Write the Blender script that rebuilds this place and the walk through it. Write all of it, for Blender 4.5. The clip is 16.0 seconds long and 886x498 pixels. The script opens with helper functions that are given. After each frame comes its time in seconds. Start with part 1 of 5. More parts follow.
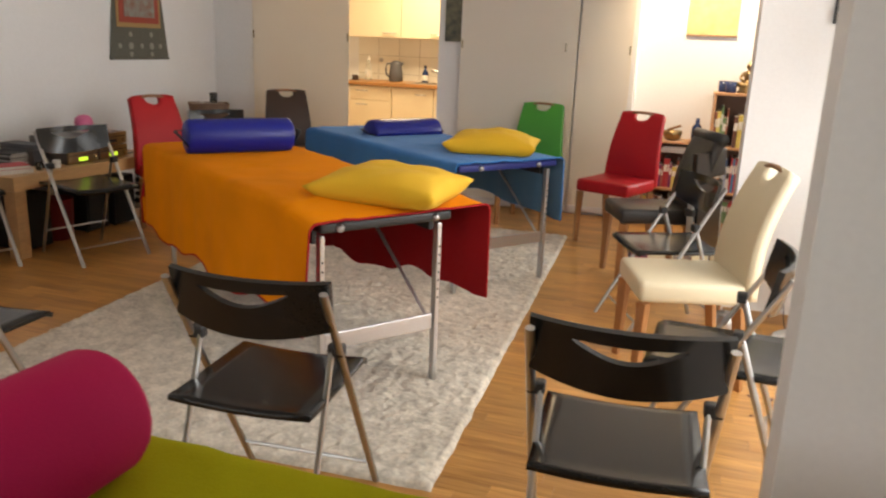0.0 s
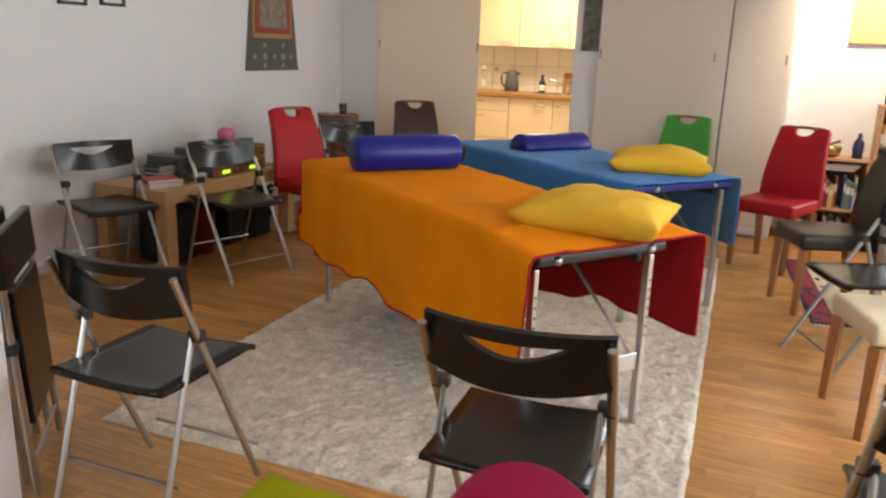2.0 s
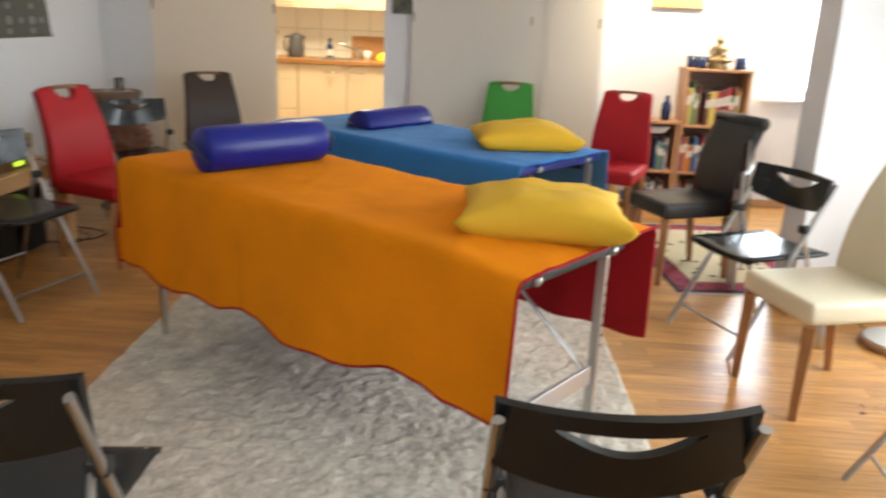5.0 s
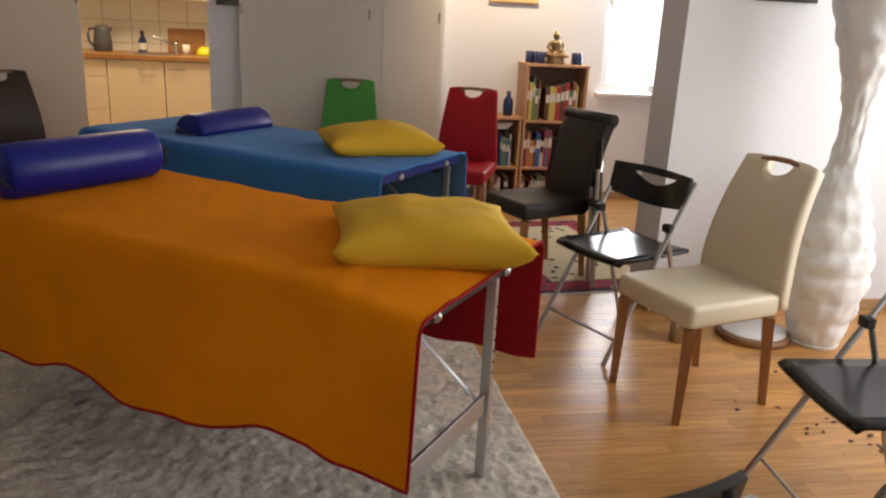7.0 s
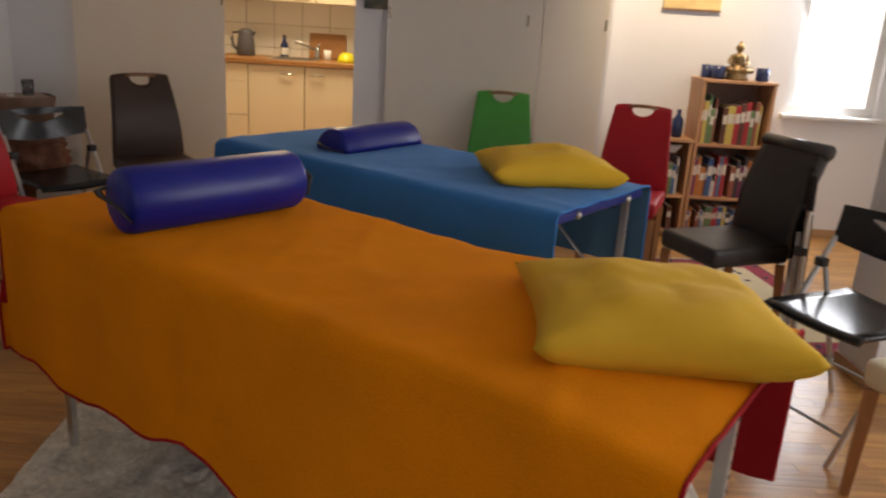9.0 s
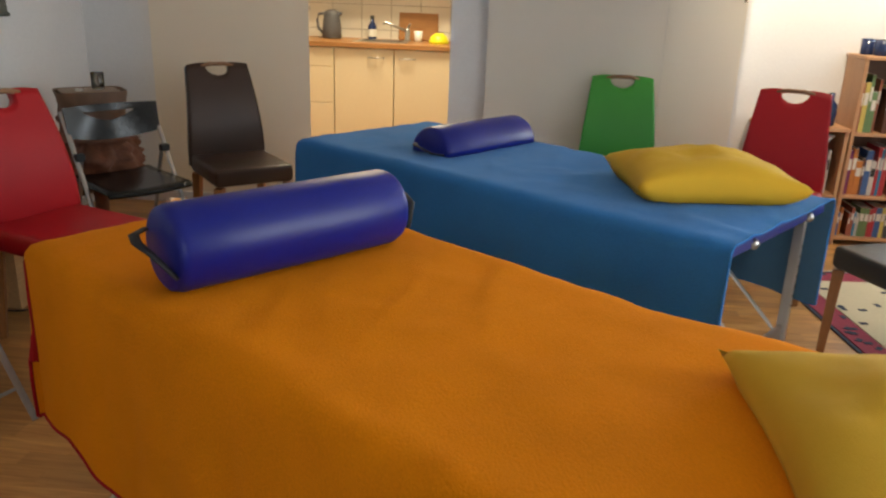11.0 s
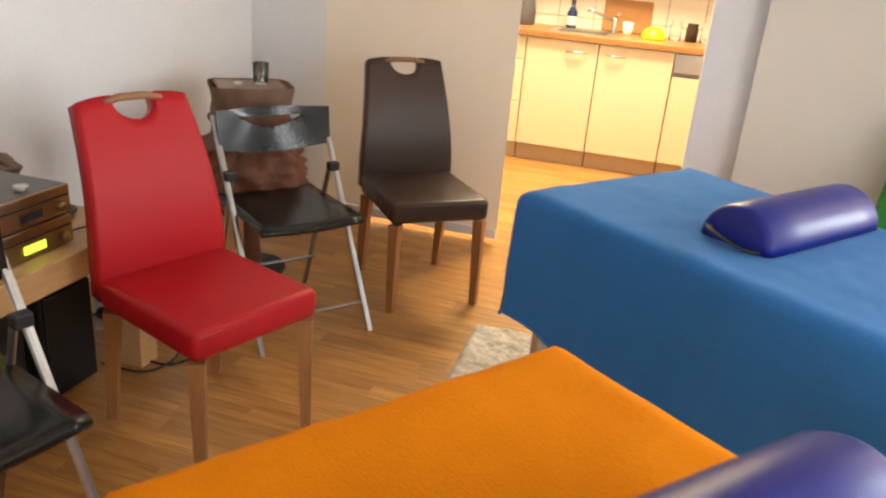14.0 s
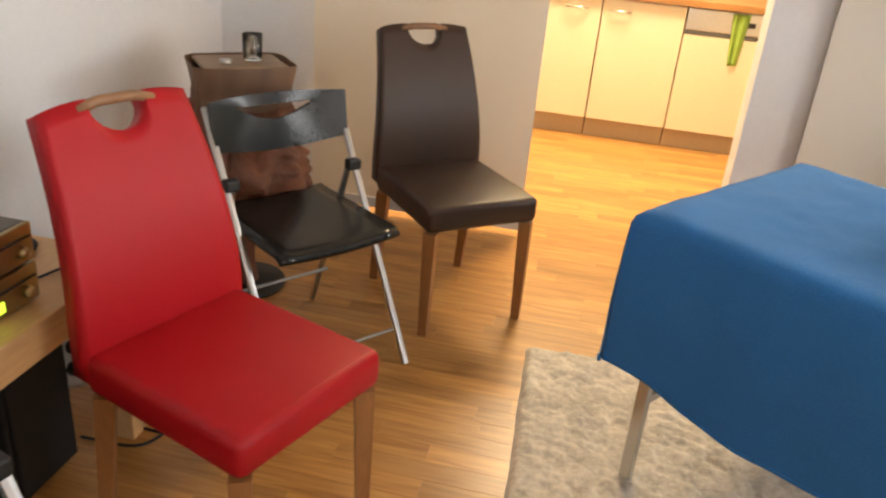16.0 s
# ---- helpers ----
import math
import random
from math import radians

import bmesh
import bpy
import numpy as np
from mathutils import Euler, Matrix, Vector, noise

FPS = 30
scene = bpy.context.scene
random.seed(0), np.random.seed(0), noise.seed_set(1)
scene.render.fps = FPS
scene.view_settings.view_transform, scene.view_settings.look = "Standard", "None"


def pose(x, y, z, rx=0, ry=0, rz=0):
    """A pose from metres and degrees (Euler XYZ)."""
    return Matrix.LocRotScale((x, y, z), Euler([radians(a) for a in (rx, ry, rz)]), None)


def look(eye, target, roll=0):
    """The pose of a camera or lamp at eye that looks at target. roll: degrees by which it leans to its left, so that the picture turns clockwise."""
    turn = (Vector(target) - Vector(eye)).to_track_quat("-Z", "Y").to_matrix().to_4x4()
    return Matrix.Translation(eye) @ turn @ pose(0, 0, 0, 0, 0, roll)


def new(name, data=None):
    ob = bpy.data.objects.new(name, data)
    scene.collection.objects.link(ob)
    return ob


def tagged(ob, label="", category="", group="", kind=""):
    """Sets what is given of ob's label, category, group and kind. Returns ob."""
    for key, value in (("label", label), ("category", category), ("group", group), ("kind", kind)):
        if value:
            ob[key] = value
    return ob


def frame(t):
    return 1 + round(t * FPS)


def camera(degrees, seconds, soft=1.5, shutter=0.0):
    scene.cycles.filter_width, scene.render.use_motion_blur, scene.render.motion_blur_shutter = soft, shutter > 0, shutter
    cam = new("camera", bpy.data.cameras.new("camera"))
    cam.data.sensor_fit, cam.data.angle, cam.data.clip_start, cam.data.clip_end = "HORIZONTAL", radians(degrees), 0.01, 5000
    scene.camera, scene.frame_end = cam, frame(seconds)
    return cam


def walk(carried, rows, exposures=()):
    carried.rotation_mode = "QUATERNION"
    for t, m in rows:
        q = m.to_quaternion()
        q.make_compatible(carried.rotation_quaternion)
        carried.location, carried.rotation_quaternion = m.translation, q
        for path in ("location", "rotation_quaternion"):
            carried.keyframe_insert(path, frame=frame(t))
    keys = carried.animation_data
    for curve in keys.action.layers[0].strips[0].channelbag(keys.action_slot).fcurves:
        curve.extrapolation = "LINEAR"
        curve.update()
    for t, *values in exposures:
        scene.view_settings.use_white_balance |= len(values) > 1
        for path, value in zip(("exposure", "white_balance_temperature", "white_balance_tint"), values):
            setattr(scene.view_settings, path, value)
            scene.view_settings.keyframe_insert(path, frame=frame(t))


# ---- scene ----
cam = camera(59.8, 16.0, 2.2, 0.4)
PATH = [
    (0, (0.001, 0.172, 1.359), (-0.581, 2.015, 0.846), 2.3),
    (0.5, (-0.128, 0.108, 1.373), (-0.758, 1.941, 0.881), 2.3),
    (1, (-0.302, 0.048, 1.365), (-0.965, 1.87, 0.873), 1.8),
    (1.5, (-0.414, 0.084, 1.36), (-1.101, 1.894, 0.859), 2.0),
    (2, (-0.552, 0.231, 1.369), (-1.305, 2.014, 0.864), 2.1),
    (2.5, (-0.675, 0.308, 1.369), (-1.484, 2.058, 0.837), 3.6),
    (3, (-0.89, 0.31, 1.361), (-1.594, 2.091, 0.786), 3.1),
    (3.5, (-1.094, 0.345, 1.365), (-1.713, 2.143, 0.744), 1.8),
    (4, (-1.18, 0.443, 1.353), (-1.702, 2.27, 0.726), 0.2),
    (4.5, (-1.232, 0.565, 1.375), (-1.628, 2.424, 0.753), 0.5),
    (5, (-1.27, 0.633, 1.38), (-1.39, 2.544, 0.802), 2.3),
    (5.2, (-1.306, 0.667, 1.386), (-1.269, 2.585, 0.822), 3.1),
    (7.3, (-1.409, 1.002, 1.388), (-1.088, 2.888, 0.807), 2.9),
    (7.5, (-1.398, 1.057, 1.381), (-1.177, 2.958, 0.801), 3.4),
    (8, (-1.421, 1.194, 1.375), (-1.303, 3.111, 0.816), 4.0),
    (8.5, (-1.516, 1.373, 1.382), (-1.419, 3.293, 0.83), 4.1),
    (9, (-1.559, 1.509, 1.363), (-1.538, 3.424, 0.787), 3.6),
    (9.2, (-1.568, 1.575, 1.358), (-1.619, 3.488, 0.777), 3.1),
    (11.3, (-1.704, 2.22, 1.348), (-1.96, 4.092, 0.692), 1.5),
    (11.5, (-1.7, 2.316, 1.354), (-2.061, 4.166, 0.684), 1.7),
    (12, (-1.729, 2.463, 1.355), (-2.187, 4.284, 0.664), 3.7),
    (12.5, (-1.875, 2.652, 1.354), (-2.236, 4.495, 0.666), 4.6),
    (13, (-1.994, 2.785, 1.365), (-2.329, 4.622, 0.649), 4.6),
    (13.5, (-2.099, 2.928, 1.359), (-2.52, 4.746, 0.639), 4.0),
    (14, (-2.247, 3.023, 1.375), (-2.75, 4.819, 0.653), 5.0),
    (14.5, (-2.465, 3.1, 1.37), (-2.917, 4.903, 0.634), 4.5),
    (15, (-2.601, 3.166, 1.362), (-3.022, 4.962, 0.588), 4.0),
    (15.5, (-2.705, 3.339, 1.35), (-3.114, 5.123, 0.544), 3.8),
    (16, (-2.752, 3.47, 1.349), (-3.072, 5.26, 0.517), 5.3),
]
walk(cam, [(t, look(eye, target, roll)) for t, eye, target, roll in PATH],
     [(0, 0.0, 7050, 11), (1.5, 0.05, 6650, 10), (3, 0.2, 6500, 10), (4, 0.4, 6300, 9), (5, 0.3, 6200, 5), (7.3, -0.85, 6800, 15), (8.5, -0.9, 6900, 15), (9.2, -0.65, 6700, 14), (11.3, -0.05, 6300, 3), (12, 0.4, 6300, -3), (12.5, 0.78, 6350, -6), (13, 0.88, 6400, -2), (14, 0.88, 6600, 9), (16, 0.8, 6900, 10)])

# ---- world and lights ----
world = bpy.data.worlds.new("sky")
scene.world = world
world.use_nodes = True
wn = world.node_tree.nodes
sky = wn.new("ShaderNodeTexSky")
sky.sky_type = "NISHITA"
sky.sun_disc = False
sky.sun_elevation, sky.sun_rotation = radians(38), radians(100)
wn["Background"].inputs["Strength"].default_value = 0.1
world.node_tree.links.new(sky.outputs["Color"], wn["Background"].inputs["Color"])


def lamp(name, kind, where, at, power, colour, size=(1, 1), cone=60, blend=0.5):
    d = bpy.data.lights.new(name, kind)
    d.energy, d.color = power, colour
    if kind == "AREA":
        d.shape, d.size, d.size_y = "RECTANGLE", size[0], size[1]
    elif kind == "SPOT":
        d.spot_size, d.spot_blend, d.shadow_soft_size = radians(cone), blend, size[0]
    else:
        d.shadow_soft_size = size[0]
    ob = new(name, d)
    ob.matrix_world = look(where, at)
    return ob


DAY = (0.86, 0.93, 1.0)
WARM = (1.0, 0.80, 0.52)
lamp("window_light_east", "AREA", (1.93, 2.95, 1.45), (0, 2.95, 1.25), 56, DAY, (1.9, 1.9))
lamp("window_light_alcove", "AREA", (1.10, 6.82, 1.46), (0.2, 5.0, 0.9), 42, DAY, (0.56, 1.1))
# added fill from the south end; the wall there has no window
lamp("fill_light_south", "AREA", (-1.6, -1.93, 1.5), (-1.6, 0, 1.3), 54, (0.92, 0.96, 1.0), (2.6, 1.8))
lamp("kitchen_light", "AREA", (-2.7, 7.9, 2.44), (-2.7, 7.9, 0), 68, WARM, (0.9, 0.5))
lamp("picture_spot_light", "SPOT", (0.02, 6.12, 2.36), (0.02, 6.86, 1.60), 130, (1.0, 0.78, 0.52), (0.04, 0), 100, 0.95)


# ---- materials ----
def material(name, colour, rough=0.5, metal=0.0, grain=0.0, scale=40.0, bump=0.0, second=None, big=2.0, stretch=(1, 1, 1), spec=0.5, sheen=0.0, vary=0.0):
    """Principled material with a fine and a broad variation of its colour and a fine relief."""
    m = bpy.data.materials.new(name)
    m.use_nodes = True
    n, l = m.node_tree.nodes, m.node_tree.links
    b = n["Principled BSDF"]
    b.inputs["Roughness"].default_value, b.inputs["Metallic"].default_value = rough, metal
    b.inputs["Specular IOR Level"].default_value = spec
    b.inputs["Sheen Weight"].default_value = sheen
    co = n.new("ShaderNodeTexCoord")
    mp = n.new("ShaderNodeMapping")
    mp.inputs["Scale"].default_value = stretch
    l.new(co.outputs["Object"], mp.inputs["Vector"])
    fine = n.new("ShaderNodeTexNoise")
    fine.inputs["Scale"].default_value, fine.inputs["Detail"].default_value = scale, 5
    l.new(mp.outputs["Vector"], fine.inputs["Vector"])
    broad = n.new("ShaderNodeTexNoise")
    broad.inputs["Scale"].default_value, broad.inputs["Detail"].default_value = big, 3
    l.new(mp.outputs["Vector"], broad.inputs["Vector"])
    dark = second or tuple(c * (1 - grain) for c in colour)
    mix = n.new("ShaderNodeMix")
    mix.data_type = "RGBA"
    mix.inputs["A"].default_value, mix.inputs["B"].default_value = (*dark, 1), (*colour, 1)
    add = n.new("ShaderNodeMath")
    add.operation = "ADD"
    l.new(fine.outputs["Fac"], add.inputs[0])
    l.new(broad.outputs["Fac"], add.inputs[1])
    ramp = n.new("ShaderNodeMapRange")
    ramp.inputs["From Min"].default_value, ramp.inputs["From Max"].default_value = 0.7, 1.3
    l.new(add.outputs[0], ramp.inputs["Value"])
    l.new(ramp.outputs[0], mix.inputs["Factor"])
    out = mix.outputs["Result"]
    if vary:
        info = n.new("ShaderNodeObjectInfo")
        hsv = n.new("ShaderNodeHueSaturation")
        rng = n.new("ShaderNodeMapRange")
        rng.inputs["To Min"].default_value, rng.inputs["To Max"].default_value = 1 - vary, 1 + vary
        l.new(info.outputs["Random"], rng.inputs["Value"])
        l.new(rng.outputs[0], hsv.inputs["Value"])
        l.new(out, hsv.inputs["Color"])
        out = hsv.outputs["Color"]
    l.new(out, b.inputs["Base Color"])
    if bump:
        bp = n.new("ShaderNodeBump")
        bp.inputs["Strength"].default_value, bp.inputs["Distance"].default_value = bump, 0.004
        l.new(fine.outputs["Fac"], bp.inputs["Height"])
        l.new(bp.outputs["Normal"], b.inputs["Normal"])
    return m


def glowing(name, colour, strength):
    m = bpy.data.materials.new(name)
    m.use_nodes = True
    b = m.node_tree.nodes["Principled BSDF"]
    b.inputs["Base Color"].default_value = (*colour, 1)
    b.inputs["Emission Color"].default_value, b.inputs["Emission Strength"].default_value = (*colour, 1), strength
    return m


def glass_material(name):
    m = bpy.data.materials.new(name)
    m.use_nodes = True
    b = m.node_tree.nodes["Principled BSDF"]
    b.inputs["Transmission Weight"].default_value, b.inputs["Roughness"].default_value = 1.0, 0.02
    b.inputs["Base Color"].default_value = (0.92, 0.96, 0.94, 1)
    return m


WALL = material("wall_paint", (0.80, 0.80, 0.80), 0.75, grain=0.05, scale=60, bump=0.12, big=1.2)
TRUNK = material("brown_trunk_wood", (0.23, 0.125, 0.07), 0.55, grain=0.45, scale=14, bump=0.3, big=5, stretch=(1, 1, 0.3))
TRUNK_TOP = material("sawn_trunk_top", (0.36, 0.23, 0.14), 0.5, grain=0.3, scale=18, bump=0.1)
TOWEL = material("lime_towel_cloth", (0.30, 0.46, 0.08), 0.9, grain=0.15, scale=120, bump=0.3)
CEIL = material("ceiling_paint", (0.82, 0.81, 0.79), 0.85, grain=0.04, scale=50, bump=0.05)
def plank_material():
    """Oak strips: each strip has its own tone, and grain that runs along x in the room."""
    m = bpy.data.materials.new("oak_strip")
    m.use_nodes = True
    n, l = m.node_tree.nodes, m.node_tree.links
    b = n["Principled BSDF"]
    geo, info = n.new("ShaderNodeNewGeometry"), n.new("ShaderNodeObjectInfo")
    tone = n.new("ShaderNodeMath")
    tone.operation = "ADD"
    l.new(geo.outputs["Random Per Island"], tone.inputs[0])
    l.new(info.outputs["Random"], tone.inputs[1])
    frac = n.new("ShaderNodeMath")
    frac.operation = "FRACT"
    l.new(tone.outputs[0], frac.inputs[0])
    shift = n.new("ShaderNodeVectorMath")
    shift.operation = "MULTIPLY_ADD"
    shift.inputs[1].default_value = (1.6, 22.0, 1.0)
    l.new(geo.outputs["Position"], shift.inputs[0])
    off = n.new("ShaderNodeCombineXYZ")
    l.new(frac.outputs[0], off.inputs["Z"])
    mul = n.new("ShaderNodeVectorMath")
    mul.operation = "SCALE"
    mul.inputs["Scale"].default_value = 37.0
    l.new(off.outputs[0], mul.inputs[0])
    l.new(mul.outputs[0], shift.inputs[2])
    nz = n.new("ShaderNodeTexNoise")
    nz.inputs["Scale"].default_value, nz.inputs["Detail"].default_value, nz.inputs["Distortion"].default_value = 2.6, 6, 0.6
    l.new(shift.outputs[0], nz.inputs["Vector"])
    ramp = n.new("ShaderNodeValToRGB")
    ramp.color_ramp.elements[0].position, ramp.color_ramp.elements[1].position = 0.30, 0.72
    ramp.color_ramp.elements[0].color, ramp.color_ramp.elements[1].color = (0.38, 0.168, 0.042, 1), (0.62, 0.325, 0.10, 1)
    l.new(nz.outputs["Fac"], ramp.inputs["Fac"])
    hsv = n.new("ShaderNodeHueSaturation")
    rng = n.new("ShaderNodeMapRange")
    rng.inputs["To Min"].default_value, rng.inputs["To Max"].default_value = 0.80, 1.16
    l.new(frac.outputs[0], rng.inputs["Value"])
    l.new(rng.outputs[0], hsv.inputs["Value"])
    l.new(ramp.outputs[0], hsv.inputs["Color"])
    l.new(hsv.outputs[0], b.inputs["Base Color"])
    rr = n.new("ShaderNodeMapRange")
    rr.inputs["To Min"].default_value, rr.inputs["To Max"].default_value = 0.24, 0.42
    l.new(nz.outputs["Fac"], rr.inputs["Value"])
    l.new(rr.outputs[0], b.inputs["Roughness"])
    bp = n.new("ShaderNodeBump")
    bp.inputs["Strength"].default_value, bp.inputs["Distance"].default_value = 0.08, 0.002
    l.new(nz.outputs["Fac"], bp.inputs["Height"])
    l.new(bp.outputs[0], b.inputs["Normal"])
    return m


def panel_material():
    """Pleated woven panel cloth: fine level ribs, and some light passes through."""
    m = bpy.data.materials.new("ribbed_panel_cloth")
    m.use_nodes = True
    n, l = m.node_tree.nodes, m.node_tree.links
    b = n["Principled BSDF"]
    b.inputs["Roughness"].default_value = 0.8
    geo = n.new("ShaderNodeNewGeometry")
    wave = n.new("ShaderNodeTexWave")
    wave.bands_direction = "Z"
    wave.inputs["Scale"].default_value, wave.inputs["Distortion"].default_value, wave.inputs["Detail"].default_value = 34.0, 0.6, 2
    l.new(geo.outputs["Position"], wave.inputs["Vector"])
    big = n.new("ShaderNodeTexNoise")
    big.inputs["Scale"].default_value = 1.4
    l.new(geo.outputs["Position"], big.inputs["Vector"])
    mix = n.new("ShaderNodeMix")
    mix.data_type = "RGBA"
    mix.inputs["A"].default_value, mix.inputs["B"].default_value = (0.84, 0.78, 0.68, 1), (0.89, 0.84, 0.76, 1)
    l.new(big.outputs["Fac"], mix.inputs["Factor"])
    l.new(mix.outputs["Result"], b.inputs["Base Color"])
    bp = n.new("ShaderNodeBump")
    bp.inputs["Strength"].default_value, bp.inputs["Distance"].default_value = 0.25, 0.003
    l.new(wave.outputs["Fac"], bp.inputs["Height"])
    l.new(bp.outputs[0], b.inputs["Normal"])
    tr = n.new("ShaderNodeBsdfTranslucent")
    tr.inputs["Color"].default_value = (0.85, 0.79, 0.62, 1)
    ms = n.new("ShaderNodeMixShader")
    ms.inputs[0].default_value = 0.22
    l.new(b.outputs[0], ms.inputs[1])
    l.new(tr.outputs[0], ms.inputs[2])
    l.new(ms.outputs[0], n["Material Output"].inputs["Surface"])
    return m


PLANK = plank_material()
PANEL = panel_material()
JOINT = material("floor_joint", (0.24, 0.12, 0.05), 0.6, grain=0.2)
BASEB = material("beech_baseboard", (0.50, 0.30, 0.15), 0.4, grain=0.2, scale=30, stretch=(1, 6, 1))
WHITEB = material("white_baseboard", (0.74, 0.72, 0.70), 0.45, grain=0.05)
SHAG = material("wool_pile", (0.78, 0.71, 0.60), 0.95, grain=0.40, scale=60, bump=0.9, big=14, spec=0.1)
ORANGE = material("orange_fleece", (0.80, 0.245, 0.003), 0.95, grain=0.18, scale=240, bump=0.45, big=5, spec=0.10)
RED_FLEECE = material("red_fleece", (0.36, 0.012, 0.016), 0.9, grain=0.2, scale=240, bump=0.3, spec=0.15)
BLUE_FLEECE = material("blue_fleece", (0.034, 0.195, 0.52), 0.95, grain=0.2, scale=240, bump=0.4, big=4, spec=0.15, sheen=0.10)
BLUE_IN = material("blue_fleece_inside", (0.06, 0.17, 0.30), 0.9, grain=0.15, scale=240, bump=0.3, sheen=0.2)
LIME = material("lime_fleece", (0.36, 0.34, 0.006), 0.95, grain=0.12, scale=260, bump=0.3, big=5, spec=0.12)
PINK = material("raspberry_cover", (0.42, 0.006, 0.070), 0.8, grain=0.12, scale=300, bump=0.2, spec=0.2)
YELLOW = material("yellow_cotton", (0.68, 0.40, 0.015), 0.85, grain=0.1, scale=420, bump=0.25, big=6)
INDIGO = material("indigo_vinyl", (0.006, 0.012, 0.20), 0.36, grain=0.12, scale=220, bump=0.10, big=4, spec=0.35)
STRAP = material("black_webbing", (0.012, 0.012, 0.014), 0.7, grain=0.3, scale=300)
ALU = material("brushed_aluminium", (0.62, 0.62, 0.62), 0.33, 1.0, grain=0.12, scale=120, stretch=(1, 1, 6))
CHROME = material("chrome_tube", (0.48, 0.48, 0.47), 0.3, 1.0, grain=0.08, scale=60)
BLACKP = material("black_plastic", (0.012, 0.011, 0.010), 0.22, grain=0.25, scale=200, bump=0.04, spec=0.32)
BLACKM = material("matt_black_plastic", (0.014, 0.014, 0.015), 0.5, grain=0.25, scale=200)
BLACKV = material("black_vinyl", (0.018, 0.017, 0.017), 0.5, grain=0.3, scale=150, bump=0.1)
VINYL_BLUE = material("navy_vinyl", (0.02, 0.03, 0.20), 0.4, grain=0.2, scale=160, bump=0.1)
RED_L = material("red_leather", (0.42, 0.006, 0.012), 0.45, grain=0.12, scale=320, bump=0.22, big=4, spec=0.3)
BROWN_L = material("brown_leather", (0.055, 0.030, 0.020), 0.36, grain=0.22, scale=320, bump=0.22, big=4, spec=0.35)
BLACK_L = material("black_leather", (0.022, 0.019, 0.017), 0.38, grain=0.22, scale=320, bump=0.22, big=4)
GREEN_L = material("green_leather", (0.045, 0.30, 0.030), 0.45, grain=0.12, scale=320, bump=0.2, big=4)
CREAM_L = material("cream_leather", (0.68, 0.60, 0.42), 0.42, grain=0.08, scale=320, bump=0.2, big=4)
BEECH = material("beech_wood", (0.38, 0.17, 0.060), 0.4, grain=0.3, scale=22, bump=0.08, stretch=(6, 6, 1))
HANDLE_W = material("walnut_handle", (0.30, 0.15, 0.07), 0.4, grain=0.25, scale=30)
DESK_W = material("light_beech_veneer", (0.60, 0.36, 0.16), 0.42, grain=0.22, scale=18, bump=0.05, stretch=(6, 1, 6))
SHELF_W = material("bookcase_beech", (0.55, 0.30, 0.15), 0.45, grain=0.2, scale=18, stretch=(6, 6, 1))
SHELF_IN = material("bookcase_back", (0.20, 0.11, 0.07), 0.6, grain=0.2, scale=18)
GOLD = material("champagne_metal", (0.42, 0.33, 0.17), 0.32, 1.0, grain=0.12, scale=90, stretch=(1, 8, 1))
DARKM = material("dark_metal_lid", (0.16, 0.15, 0.14), 0.42, 0.6, grain=0.2, scale=90)
LCD = glowing("green_display", (0.55, 0.9, 0.05), 1.2)
PAPER = material("crumpled_rice_paper", (0.80, 0.81, 0.78), 0.9, grain=0.06, scale=30, bump=0.8)
WHITE = material("white_enamel", (0.80, 0.79, 0.76), 0.35, grain=0.04)
CAB = material("cream_cabinet_front", (0.78, 0.68, 0.48), 0.42, grain=0.04, scale=40)
WORKTOP = material("butcher_block", (0.46, 0.22, 0.07), 0.38, grain=0.32, scale=16, stretch=(1, 7, 7))
TILE = material("ceramic_tile", (0.80, 0.76, 0.66), 0.15, grain=0.04, scale=12, vary=0.03)
GROUT = material("tile_grout", (0.40, 0.35, 0.28), 0.9, grain=0.15)
KICK = material("beige_plinth", (0.46, 0.36, 0.25), 0.5, grain=0.1)
STEEL = material("kitchen_steel", (0.60, 0.58, 0.54), 0.28, 1.0, grain=0.1)
CLEAR = glass_material("clear_glass")
NEON = material("yellow_plastic", (0.80, 0.78, 0.02), 0.35, grain=0.05)
BRASS = material("brass_plate", (0.40, 0.33, 0.22), 0.35, 1.0, grain=0.15)
BRONZE = material("bronze_statue", (0.36, 0.25, 0.12), 0.35, 0.9, grain=0.3, scale=60)
BLUEGLASS = material("cobalt_glazed", (0.02, 0.035, 0.11), 0.18, grain=0.2)
# wood for the burl and stem of the corner stand
BURL_WOOD = material("reddish_burl_wood", (0.24, 0.085, 0.040), 0.6, grain=0.45, scale=40, bump=0.3)
PAGE = material("paper_page", (0.72, 0.69, 0.62), 0.8, grain=0.08, scale=90)
CABLE = material("black_cable", (0.012, 0.012, 0.012), 0.5)
GREYP = material("grey_plastic", (0.42, 0.42, 0.42), 0.5, grain=0.08)
REDBIN = material("wine_red_plastic", (0.20, 0.012, 0.02), 0.45, grain=0.15)
BLACKBOX = material("black_speaker_cloth", (0.010, 0.010, 0.010), 0.85, grain=0.3, scale=300)
CLOTH_BR = material("taupe_cloth", (0.22, 0.15, 0.11), 0.9, grain=0.25, scale=90, bump=0.3)
PINKC = material("pink_candle_wax", (0.62, 0.13, 0.28), 0.45, grain=0.1)
SLATE = material("dark_slate_cover", (0.10, 0.10, 0.11), 0.5, grain=0.2)
REDBOOK = material("red_book_cover", (0.50, 0.015, 0.03), 0.4, grain=0.1)
